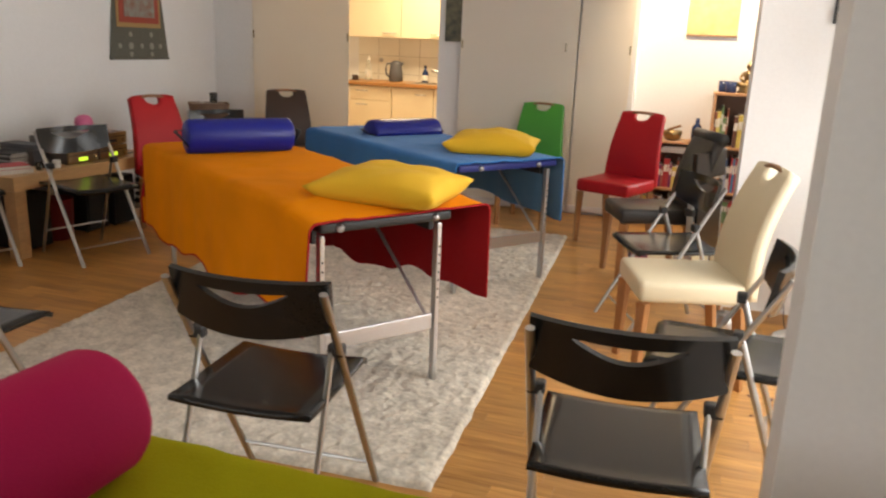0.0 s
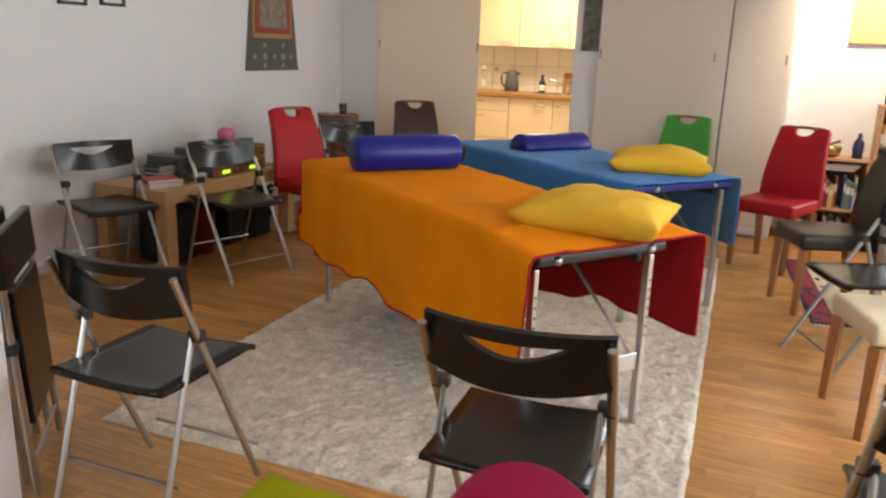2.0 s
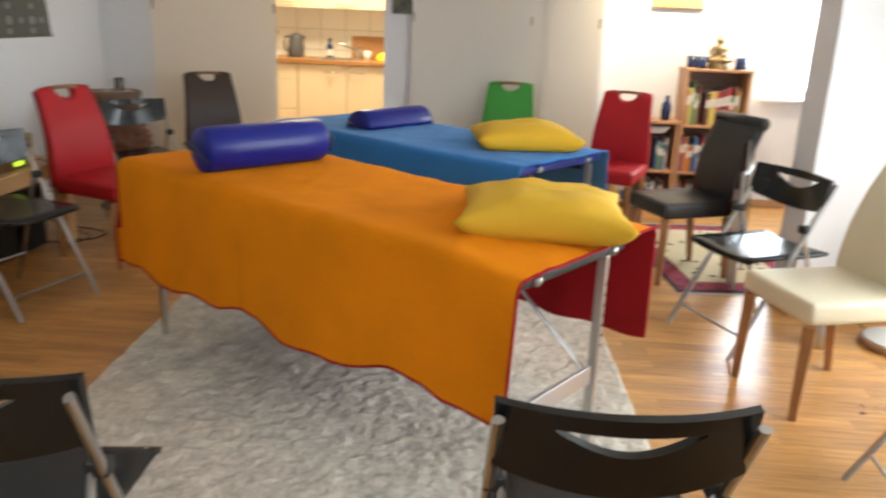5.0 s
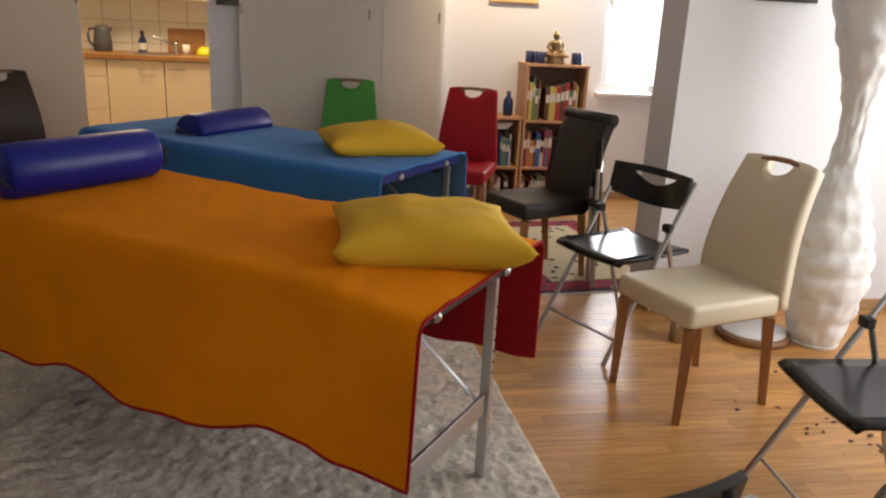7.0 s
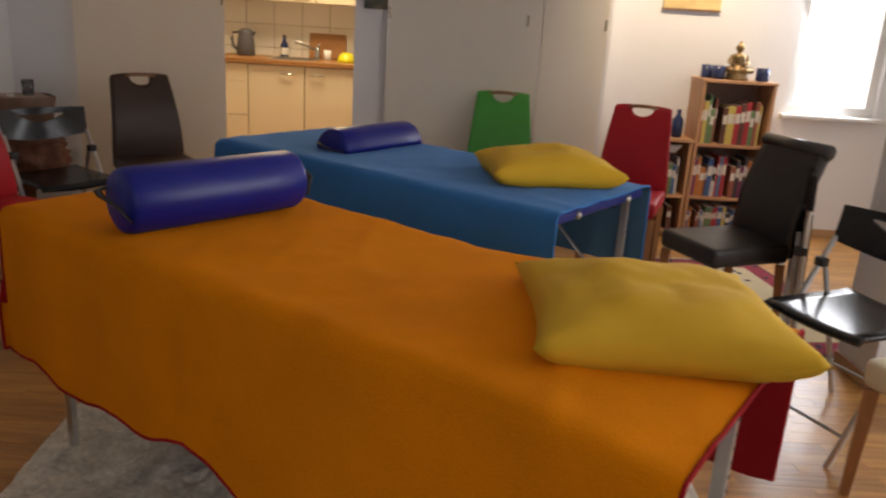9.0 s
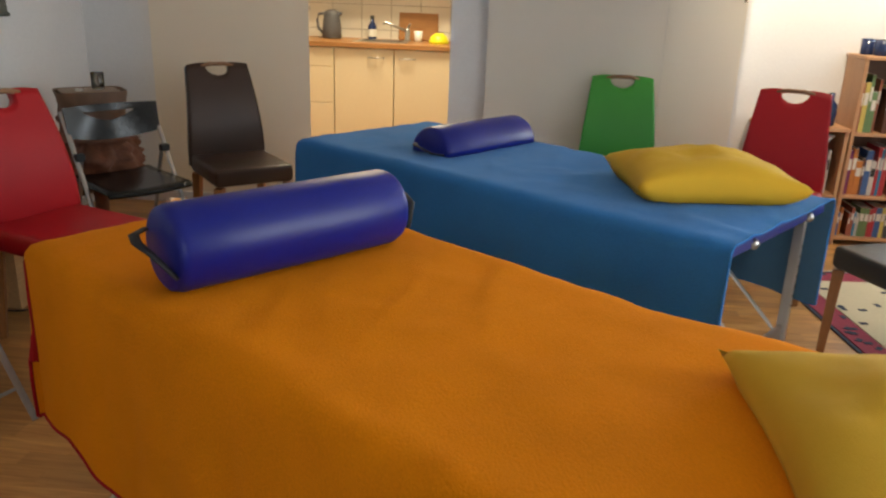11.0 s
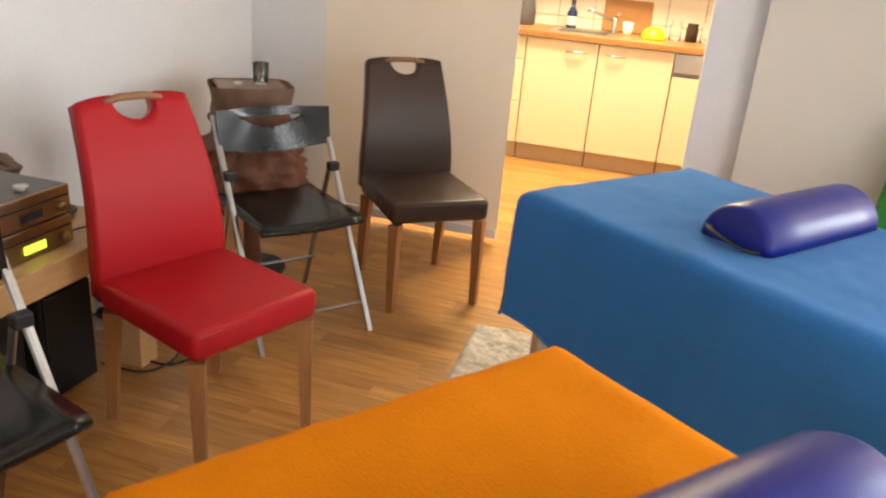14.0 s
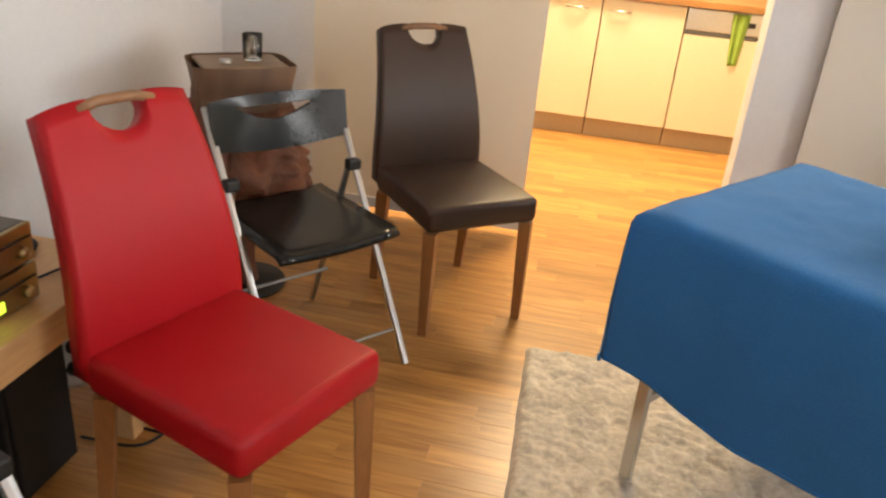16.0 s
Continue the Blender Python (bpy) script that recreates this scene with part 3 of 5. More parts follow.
OC, BC = (-1.777, 3.30), (-1.65, 4.87)
massage_table(table_pose(*OC, 143.5), "folding massage table under an orange blanket on the rug", BLACKV, 0.285, 0.945)
massage_table(table_pose(*BC), "folding massage table under a blue blanket on the rug", VINYL_BLUE)


def drape(near, far, left, right, seed, lift=lambda a: 0.0, side=lambda a: HW, HL=HL, shear=0.0, flare=0.0, jut=0.0):
    """A cloth over a table top: f(u, v) from the near end to the far end and from the left hem to the right hem.
    near, far, left, right: how much hangs over; a side may be a function of the place along the table."""
    noise_at = lambda a, b, k: noise.noise(Vector((a * k + seed, b * k, seed * 0.7)))
    r = 0.035

    def over(d):
        """How far out and down a strip lies that hangs d over an edge."""
        if d <= 0:
            return 0.0, 0.0
        q = min(d, r * math.pi / 2) / r
        return r * math.sin(q), r * (1 - math.cos(q)) + max(0.0, d - r * math.pi / 2)

    def f(u, v):
        s = -HL - near + u * (2 * HL + near + far)
        along = (min(max(s, -HL), HL) + HL) / (2 * HL)
        L, R, HW = left(along), right(along), side(along)
        w = -HW - L + v * (2 * HW + L + R)
        ex, dx = over(abs(s) - HL + 0.01)
        ew, dw = over(abs(w) - HW + 0.01)
        x = max(-HL, min(HL, s)) + math.copysign(ex, s)
        y = max(-HW, min(HW, w)) + math.copysign(ew, w)
        down = max(dx, dw)
        both = min(dx, dw)
        if both > 0:
            x += math.copysign(0.008 * both, s)
            y += math.copysign(0.008 * both, w)
        if dw > 0.03:
            y += math.copysign((0.020 * noise_at(s, 0.2, 4.0) + 0.010 * noise_at(s, 1.2, 9.0)) * min(1, dw * 4) + 0.02 * dw, w)
        if dx > 0.03:
            x += math.copysign((0.020 * noise_at(w, 0.6, 5.0)) * min(1, dx * 4), s)
        if w > 0:
            y += flare * dw * (1 - along)
        else:
            y -= jut * (1 - along) ** 2 * min(1.0, -w / HW)
        x += shear * y
        z = TOP + 0.012 + lift(along) - down + 0.0035 * noise_at(s, w, 7.0) + 0.0022 * noise_at(s, w, 16.0) + 0.007 * max(0.0, 0.12 - abs(noise_at(s * 1.3 + w, w * 0.5 - s * 0.4, 2.6))) / 0.12 * (0.3 + max(0.0, noise_at(s, w, 1.7)))
        return Vector((x, y, z))
    return f


def blanket(name, m, f, outer, inner, trim, label, hem=None):
    b = thing(name, m, label, "blanket", "blankets on the massage tables")
    part("outer_face", surface(110, 84, f), outer, b, "soft fleece outer face", True)
    def under(u, v):
        e = 0.004
        n = (f(min(1, u + e), v) - f(max(0, u - e), v)).cross(f(u, min(1, v + e)) - f(u, max(0, v - e)))
        return f(u, v) - 0.0045 * n.normalized()
    part("lining", surface(110, 84, under), inner, b, "fleece underside", True)
    N = 140
    loop = [f(k / N, 0) for k in range(N + 1)] + [f(1, k / N) for k in range(N + 1)][1:] + [f(1 - k / N, 1) for k in range(N + 1)][1:] + [f(0, 1 - k / N) for k in range(N + 1)][1:]
    part("hem", tube(loop, 0.0045, 6), trim, b, "stitched edging", True)
    return b


sway = lambda a, k, s: 0.018 * math.sin(a * k + s) + 0.010 * math.sin(a * k * 2.3 + s * 2)
blanket("orange_blanket", table_pose(*OC, 143.5), drape(0.005, 0.30, lambda a: 0.385 + 0.15 * a + 0.03 * math.sin(math.pi * a) + 0.02 * max(0.0, (a - 0.6) / 0.4) + sway(a, 17, 0.5), lambda a: 0.405 + 0.05 * min(1.0, 2.2 * a) + sway(a, 15, 2.0), 3.1, lambda a: 0.035 * min(1.0, 1.5 * a) + 0.018 * math.sin(math.pi * min(1.0, a * 2.4)), lambda a: 0.302 + 0.028 * a, 0.955, -0.02, 0.06, 0.12), ORANGE, RED_FLEECE, RED_FLEECE,
        "orange fleece blanket with a red underside draped over the table")
blanket("blue_blanket", table_pose(*BC), drape(0.005, 0.41, lambda a: 0.36 + sway(a, 9, 1.0), lambda a: 0.36 + 0.07 * a + sway(a, 8, 2.6), 8.2), BLUE_FLEECE, BLUE_IN, BLUE_FLEECE,
        "blue fleece blanket draped over the table")

# lime table in the front room
LT = pose(-0.25, 0.785, 0, 0, 0, 180)
massage_table(LT, "folding massage table under a lime green blanket", BLACKV, 0.255)
blanket("lime_blanket", LT, drape(0.2, 0.05, lambda a: 0.10 + sway(a, 9, 1.0), lambda a: 0.20 + sway(a, 8, 0.3), 5.5, lambda a: 0.0, lambda a: 0.265), LIME, LIME, LIME, "lime green fleece blanket draped over the table")
ZT = TOP + 0.014


def bolster(m, length, radius, mat, label, half=False, straps=True):
    """Padded roll along x, resting on z = 0; half: flat underneath."""
    b = thing("bolster", m, label, "bolster", "padded rolls on the tables")
    bm = bmesh.new()
    sides = 32
    prof = [(-length / 2, 0.02), (-length / 2, 0.82), (-length / 2 + 0.006, 0.93), (-length / 2 + 0.02, 0.99), (-length / 4, 1.0), (0, 1.0), (length / 4, 1.0), (length / 2 - 0.02, 0.99), (length / 2 - 0.006, 0.93), (length / 2, 0.82), (length / 2, 0.02)]
    rings = []
    for x, k in prof:
        ring = []
        for j in range(sides):
            a = 2 * math.pi * j / sides
            y, z = radius * k * math.cos(a), radius * k * math.sin(a)
            if half:
                z = max(z, 0) * 1.0
                y = y * 1.05
            else:
                z = max(z, -radius * 0.93)
            ring.append(bm.verts.new((x, y, z)))
        rings.append(ring)
    for A, B in zip(rings, rings[1:]):
        for j in range(sides):
            bm.faces.new((A[j], A[(j + 1) % sides], B[(j + 1) % sides], B[j]))
    bm.faces.new(rings[0])
    bm.faces.new(rings[-1])
    bmesh.ops.remove_doubles(bm, verts=bm.verts, dist=0.0004)
    bmesh.ops.recalc_face_normals(bm, faces=bm.faces)
    base = 0.0 if half else radius * 0.93
    bmesh.ops.translate(bm, verts=bm.verts, vec=(0, 0, base))
    part("cover", bm, mat, b, "", True)
    if straps:
        for s in (-1, 1):
            x = s * length / 2
            part("strap", tube([(x + s * 0.001, -radius * 0.75, base - radius * (0.45 if not half else -0.06)), (x + s * 0.035, -radius * 0.45, base + radius * 0.1), (x + s * 0.045, 0, base + radius * 0.25), (x + s * 0.035, radius * 0.45, base + radius * 0.3), (x + s * 0.001, radius * 0.75, base + radius * 0.3)], 0.010, 6, None, 0.3), STRAP, b, "black webbing handle", True)
    return b


bolster(pose(-2.175, 3.575, ZT + 0.035, 0, 0, 49), 0.535, 0.086, INDIGO, "indigo blue vinyl roll lying on the orange blanket")
bolster(pose(-1.89, 5.15, ZT, 0, 0, 53), 0.53, 0.100, INDIGO, "indigo blue vinyl half roll lying on the blue blanket", True)
bolster(pose(-0.755, 0.74, ZT, 0, 0, 87), 0.47, 0.094, PINK, "raspberry pink roll lying on the lime blanket", False, False)


def cushion(m, w, d, h, label, seed):
    """A plump pillow, drawn in at its middle edges and pointed at its corners."""
    c = thing("cushion", m, label, "pillow", "yellow pillows on the tables")

    def f(sign):
        def g(u, v):
            a, b = 2 * u - 1, 2 * v - 1
            k = max(0.0, (1 - a * a) * (1 - b * b))
            x = a * w / 2 * (1 - 0.10 * (1 - b * b) * abs(a) ** 3)
            y = b * d / 2 * (1 - 0.12 * (1 - a * a) * abs(b) ** 3)
            wr = noise.noise(Vector((a * 2.2 + seed, b * 2.2, seed)))
            z = 0.035 + sign * h / 2 * k ** 0.42 * (1 + 0.16 * wr) + 0.02 * (abs(a * b) ** 3)
            z += 0.006 * noise.noise(Vector((a * 6, b * 6 + seed, 2.0))) * k
            return Vector((x, y, max(z, 0.002)))
        return g
    bm = surface(36, 28, f(1))
    b2 = surface(36, 28, f(-1))
    me = bpy.data.meshes.new("tmp")
    b2.to_mesh(me)
    b2.free()
    bm.from_mesh(me)
    bmesh.ops.remove_doubles(bm, verts=bm.verts, dist=0.0008)
    bmesh.ops.recalc_face_normals(bm, faces=bm.faces)
    part("pillow_cover", bm, YELLOW, c, "", True)
    return c


cushion(pose(-1.110, 2.985, ZT + 0.008, 0, 0, -1), 0.53, 0.50, 0.19, "yellow cotton pillow on the orange blanket", 1.7)
cushion(pose(-1.12, 4.62, ZT, 0, 0, 8), 0.54, 0.47, 0.19, "yellow cotton pillow on the blue blanket", 6.1)

# ---- rug ----
RM = pose(-1.745, 3.955, 0, 0, 0, 2.4)


def pile(u, v):
    x, y = (u - 0.5) * 2.04, (v - 0.5) * 3.58
    e = min(u, 1 - u) * 2.04
    e = min(e, min(v, 1 - v) * 3.58)
    w = 0.007 * noise.noise(Vector((x * 9, y * 9, 3)))
    z = 0.022 * min(1, 0.2 + e / 0.02) + (0.008 * noise.noise(Vector((x * 50, y * 50, 0))) + 0.009 * noise.noise(Vector((x * 22, y * 22, 5))) + 0.003 * noise.noise(Vector((x * 5, y * 5, 1)))) * min(1, e / 0.015)
    if e < 0.001:
        z = 0.001
    return (x + w * (1 if e < 0.03 else 0), y + w * (1 if e < 0.03 else 0), max(z, 0.001))


solid("shag_rug", surface(230, 400, pile), SHAG, "pale cream shaggy wool rug on the oak floor", "rug", "", "", True, RM)

# patterned carpet in the alcove
ORUG = pose(0.10, 5.40, 0, 0, 0, 6)
cr = thing("patterned_carpet", ORUG, "small red and cream oriental carpet with a dark edge", "rug")
part("carpet_edge", box((-0.42, -0.72, 0.001), (0.42, 0.72, 0.006), 0.002), CARPET_D, cr, "dark edge")
part("carpet_border", box((-0.40, -0.69, 0.006), (0.40, 0.69, 0.009), 0.001), CARPET_R, cr, "red border")
part("carpet_field", box((-0.29, -0.56, 0.009), (0.29, 0.56, 0.012), 0.001), CARPET_C, cr, "cream field")
motif = finish(box((-0.018, -0.012, -0.002), (0.018, 0.012, 0.0008)), "carpet_motif", CARPET_D)
for k in range(70):
    x, y = random.uniform(-0.27, 0.27), random.uniform(-0.53, 0.53)
    if random.random() < 0.6:
        x, y = (random.choice((-1, 1)) * random.uniform(0.305, 0.385), random.uniform(-0.67, 0.67)) if random.random() < 0.6 else (random.uniform(-0.38, 0.38), random.choice((-1, 1)) * random.uniform(0.575, 0.675))
    zz = 0.0125 if abs(x) < 0.29 and abs(y) < 0.56 else 0.0095
    part("carpet_motif", motif, CARPET_D, cr, "", False, pose(x, y, zz, 0, 0, random.choice((0, 45, 90))))
bm = bmesh.new()
for k in range(40):
    x = -0.40 + 0.8 * k / 39
    for s in (-1, 1):
        add_box(bm, (x - 0.004, s * 0.72 - (0.03 if s < 0 else 0), 0.001), (x + 0.004, s * 0.72 + (0.03 if s > 0 else 0), 0.004))
tagged(part("fringe", bm, PAGE, cr, "pale fringe"), kind="stuff")


# ---- hi-fi bench and what stands on and under it ----
DX0, DX1, DY0, DY1, DH = -4.33, -3.77, 3.66, 4.98, 0.50
bench = thing("low_bench", pose((DX0 + DX1) / 2, (DY0 + DY1) / 2, 0), "light beech low bench with thick legs holding hi-fi", "bench")
hx, hy = (DX1 - DX0) / 2, (DY1 - DY0) / 2
part("bench_top", box((-hx, -hy, DH - 0.085), (hx, hy, DH), 0.004), DESK_W, bench)
for sx in (-1, 1):
    for sy in (-1, 1):
        part("leg", box((sx * hx - (0.085 if sx > 0 else 0), sy * hy - (0.085 if sy > 0 else 0), 0), (sx * hx + (0.085 if sx < 0 else 0), sy * hy + (0.085 if sy < 0 else 0), DH - 0.086), 0.003), DESK_W, bench)


def hifi_unit(x, y, z, w, label, lit=True):
    u = thing("hifi_unit", pose(x, y, z), label, "hi-fi", "stacked hi-fi units")
    part("case", box((-0.30, -w / 2, 0.006), (0, w / 2, 0.088), 0.004), DARKM, u, "grey metal case")
    part("front_plate", box((0.0, -w / 2, 0.006), (0.012, w / 2, 0.088), 0.003), GOLD, u, "champagne metal front")
    part("drawer_line", box((0.0125, -w / 2 + 0.01, 0.058), (0.0155, w / 2 - 0.01, 0.062)), BLACKM, u)
    part("display", box((0.0125, -0.045, 0.020), (0.0150, 0.030, 0.042)), LCD if lit else BLACKM, u, "lit green display" if lit else "dark display")
    part("knob", lathe([(0.014, 0), (0.013, 0.014), (0.003, 0.016)], 16), GOLD, u, "", True, pose(0.012, w * 0.36, 0.032, 0, 90, 0))
    for sy in (-1, 1):
        part("foot", lathe([(0.014, 0.0), (0.014, 0.006)], 10), BLACKM, u, "", False, pose(-0.03, sy * w * 0.4, 0))
    return u


for k, (y, z) in enumerate(((4.30, 0.50), (4.30, 0.589), (4.585, 0.50), (4.585, 0.589))):
    hifi_unit(-3.845, y, z, 0.27, "small champagne hi-fi unit on the bench" if k == 3 else "small champagne hi-fi unit with a green display on the bench", k != 3)


def book_lying(x, y, z, w, d, h, turn, cover, label, name="book"):
    b = thing(name, pose(x, y, z, 0, 0, turn), label, "book", "books on the bench")
    part("pages", box((-w / 2 + 0.003, -d / 2 + 0.003, 0.0025), (w / 2 - 0.004, d / 2 - 0.003, h - 0.0025)), PAGE, b, "pale page block")
    part("cover", box((-w / 2, -d / 2, h - 0.0025), (w / 2, d / 2, h), 0.001), cover, b)
    part("cover", box((-w / 2, -d / 2, 0), (w / 2, d / 2, 0.0025), 0.001), cover, b)
    part("spine", box((-w / 2 - 0.002, -d / 2, 0), (-w / 2, d / 2, h)), cover, b)


book_lying(-3.93, 3.80, DH, 0.21, 0.15, 0.028, 70, PAGE, "pale booklet under a red book")
book_lying(-3.93, 3.79, DH + 0.028, 0.20, 0.15, 0.022, 66, REDBOOK, "red hardback book on top of a booklet")
zz = DH
for k in range(9):
    c = thing("cd_case", pose(-4.10 + random.uniform(-0.006, 0.006), 3.98 + random.uniform(-0.008, 0.008), zz, 0, 0, random.uniform(-6, 6)), "clear plastic disc case in a stack", "disc case", "stack of disc cases")
    part("case", box((-0.062, -0.071, 0), (0.062, 0.071, 0.0098), 0.0008), (SLATE, GREYP, BLACKM)[k % 3], c)
    part("inlay", box((0.0615, -0.066, 0.002), (0.0628, 0.066, 0.0078)), PAGE, c, "paper inlay edge")
    zz += 0.010
for k, (y, w, z, h) in enumerate(((4.11, 0.14, DH, 0.10), (4.11, 0.13, DH + 0.10, 0.035))):
    solid("dark_box", box((-0.14, -w / 2, 0), (0.14, w / 2, h), 0.006), SLATE, "dark grey storage box on the bench", "box", "", "dark boxes on the bench", False, pose(-4.13, y, z))
for x, y, mat, label in ((-3.86, 3.95, CLEAR, "small glass tumbler on the bench"), (-3.90, 4.03, BROWN_L, "small brown glass bottle on the bench"), (-3.84, 4.07, WHITE, "small white cup on the bench")):
    solid("small_cup", lathe([(0.018, 0), (0.022, 0.004), (0.025, 0.05), (0.022, 0.05), (0.018, 0.008), (0.002, 0.006)], 18), mat, label, "cup", "", "small cups on the bench", True, pose(x, y, DH))
solid("round_candle", lathe([(0.012, 0.0), (0.040, 0.008), (0.056, 0.035), (0.060, 0.06), (0.052, 0.09), (0.030, 0.108), (0.004, 0.112)], 24), PINKC, "pink round candle on a pale saucer", "candle", "", "", True, pose(-3.96, 4.46, 0.690))
solid("saucer", lathe([(0.03, 0.0), (0.05, 0.003), (0.075, 0.010), (0.074, 0.012), (0.05, 0.006), (0.002, 0.005)], 24), PAGE, "pale saucer on a hi-fi unit", "saucer", "", "", True, pose(-3.96, 4.46, 0.6785))
for x, y, z in ((-3.88, 4.60, 0.6785), (-3.83, 4.83, DH)):
    t = thing("tealight", pose(x, y, z), "small tealight in a metal cup", "candle", "tealights")
    part("metal_cup", lathe([(0.018, 0), (0.019, 0.001), (0.019, 0.015), (0.0175, 0.015), (0.0175, 0.010), (0.001, 0.010)], 16), STEEL, t, "", True)
    part("wax", lathe([(0.0165, 0.0102), (0.0165, 0.0125), (0.001, 0.0125)], 16), PAGE, t, "white wax")


def crumple(u, v):
    a = 2 * math.pi * u
    r = 0.075 * (1 + 0.35 * noise.noise(Vector((math.cos(a) * 2, math.sin(a) * 2, v * 4))))
    k = math.sin(math.pi * min(0.999, v)) ** 0.5
    return (1.6 * r * k * math.cos(a) * 0.6, 1.5 * r * k * math.sin(a), 0.115 * v * (1 + 0.25 * noise.noise(Vector((u * 9, v * 3, 2)))))


solid("crumpled_bag", surface(36, 14, crumple), CLOTH_BR, "crumpled brown cloth bag behind the hi-fi", "bag", "", "", True, pose(-4.24, 4.83, 0.56, 0, 0, 15))
solid("bag_stand", box((-0.06, -0.12, 0), (0.06, 0.12, 0.06), 0.004), SLATE, "dark box under the cloth bag", "box", "", "", False, pose(-4.26, 4.83, DH))
solid("black_plate", lathe([(0.05, 0), (0.085, 0.010), (0.09, 0.012), (0.05, 0.006), (0.001, 0.005)], 24), BLACKM, "flat black dish on the bench", "dish", "", "", True, pose(-4.06, 4.86, DH))


def speaker(x, y, label):
    s = thing("loudspeaker", pose(x, y, 0), label, "loudspeaker", "black loudspeakers under the bench")
    part("cabinet", box((-0.14, -0.10, 0.012), (0.13, 0.10, 0.36), 0.006), BLACKM, s)
    part("front_cloth", box((0.131, -0.094, 0.02), (0.142, 0.094, 0.352), 0.004), BLACKBOX, s, "black cloth grille")
    for a in (-1, 1):
        part("foot", lathe([(0.012, 0), (0.012, 0.012)], 10), BLACKM, s, "", False, pose(0.09, a * 0.07, 0))


speaker(-3.99, 3.90, "black loudspeaker under the bench beside its leg")
speaker(-4.00, 4.70, "black loudspeaker under the bench")
speaker(-4.02, 4.45, "black loudspeaker beside another under the bench")
solid("waste_bin", lathe([(0.085, 0), (0.09, 0.004), (0.105, 0.27), (0.110, 0.275), (0.103, 0.272), (0.086, 0.01), (0.001, 0.008)], 24), REDBIN, "wine red plastic waste bin under the bench", "bin", "", "", True, pose(-3.97, 4.17, 0))

strip = thing("power_strip", pose(-4.07, 5.10, 0.16, 48, 0, 34), "white power strip on end with black plugs and cables", "power strip")
part("strip_body", box((-0.03, -0.17, 0.0), (0.03, 0.17, 0.045), 0.006, pose(0, 0, 0.02, 0, 0, 0)), WHITE, strip)
for k in range(5):
    part("socket", lathe([(0.021, 0), (0.021, 0.003), (0.016, 0.003), (0.015, 0.001), (0.001, 0.001)], 16), BLACKM, strip, "black socket", False, pose(0, -0.125 + 0.06 * k, 0.0655))
for k in (0, 2, 3):
    part("plug", lathe([(0.018, 0), (0.018, 0.02), (0.010, 0.035), (0.003, 0.037)], 12), BLACKM, strip, "black plug", True, pose(0, -0.125 + 0.06 * k, 0.069))


def cable(pts, r=0.004, label="thin black cable on the floor"):
    fine = []
    P = [Vector(pts[0])] + [Vector(p) for p in pts] + [Vector(pts[-1])]
    for i in range(1, len(P) - 2):
        for k in range(8):
            t = k / 8
            fine.append(0.5 * ((2 * P[i]) + (P[i + 1] - P[i - 1]) * t + (2 * P[i - 1] - 5 * P[i] + 4 * P[i + 1] - P[i + 2]) * t * t + (3 * P[i] - P[i - 1] - 3 * P[i + 1] + P[i + 2]) * t ** 3))
    fine.append(P[-1])
    solid("cable", tube(fine, r, 6), CABLE, label, "cable", "", "black cables", True)


cable([(-4.05, 5.06, 0.10), (-3.98, 5.03, 0.16), (-3.88, 5.05, 0.10), (-3.85, 5.12, 0.006), (-3.72, 5.02, 0.005), (-3.74, 4.88, 0.005), (-3.9, 4.86, 0.006)])
cable([(-4.03, 5.18, 0.10), (-3.96, 5.24, 0.14), (-3.90, 5.16, 0.03), (-3.80, 5.18, 0.005), (-3.66, 5.10, 0.005), (-3.70, 4.95, 0.005), (-3.86, 4.95, 0.006)])
cable([(-4.02, 5.24, 0.10), (-3.97, 5.20, 0.20), (-4.02, 5.04, 0.30), (-3.92, 4.99, 0.44), (-3.86, 4.90, 0.502), (-3.90, 4.74, 0.506)], 0.003, "thin black cable running up to the bench")
cable([(-4.10, 5.0, 0.02), (-4.02, 4.95, 0.12), (-3.94, 5.08, 0.06), (-3.99, 5.2, 0.006), (-4.1, 5.3, 0.006)])

# ---- root-wood stand in the corner ----
stand = thing("root_wood_stand", pose(-3.89, 5.80, 0, 0, 0, 40), "knotty brown root-wood stand with a flat top", "plant stand")


def burl(u, v):
    a = 2 * math.pi * u
    z = 0.30 + 0.38 * v
    prof = 0.12 + 0.11 * math.sin(math.pi * min(1.0, v / 0.8)) ** 0.8 * (1 if v < 0.8 else 1) + (0.05 if v > 0.72 else 0.0)
    p = Vector((math.cos(a) * 2.4, math.sin(a) * 2.4, z * 9))
    knots = abs(noise.noise(p * 0.8)) * 0.13 + abs(noise.noise(p * 1.9)) * 0.07
    r = prof * (0.80 if v < 0.72 else 0.86) + (knots if v < 0.74 else knots * 0.35)
    if v < 0.04:
        r *= 0.3
    return (r * math.cos(a), r * math.sin(a), z)


def trunk(u, v):
    a = 2 * math.pi * u
    c, d = math.cos(a), math.sin(a)
    k = (abs(c) ** 5 + abs(d) ** 5) ** -0.2
    r = (0.118 + 0.030 * v ** 2 + 0.020 * (1 - v) ** 2) * k
    r += 0.012 * noise.noise(Vector((c * 3, d * 3, v * 2))) + 0.005 * noise.noise(Vector((c * 9, d * 9, v * 3)))
    z = 0.60 + 0.21 * v
    if v > 0.97:
        r *= 0.98
    return (1.12 * r * c, 0.86 * r * d, z)


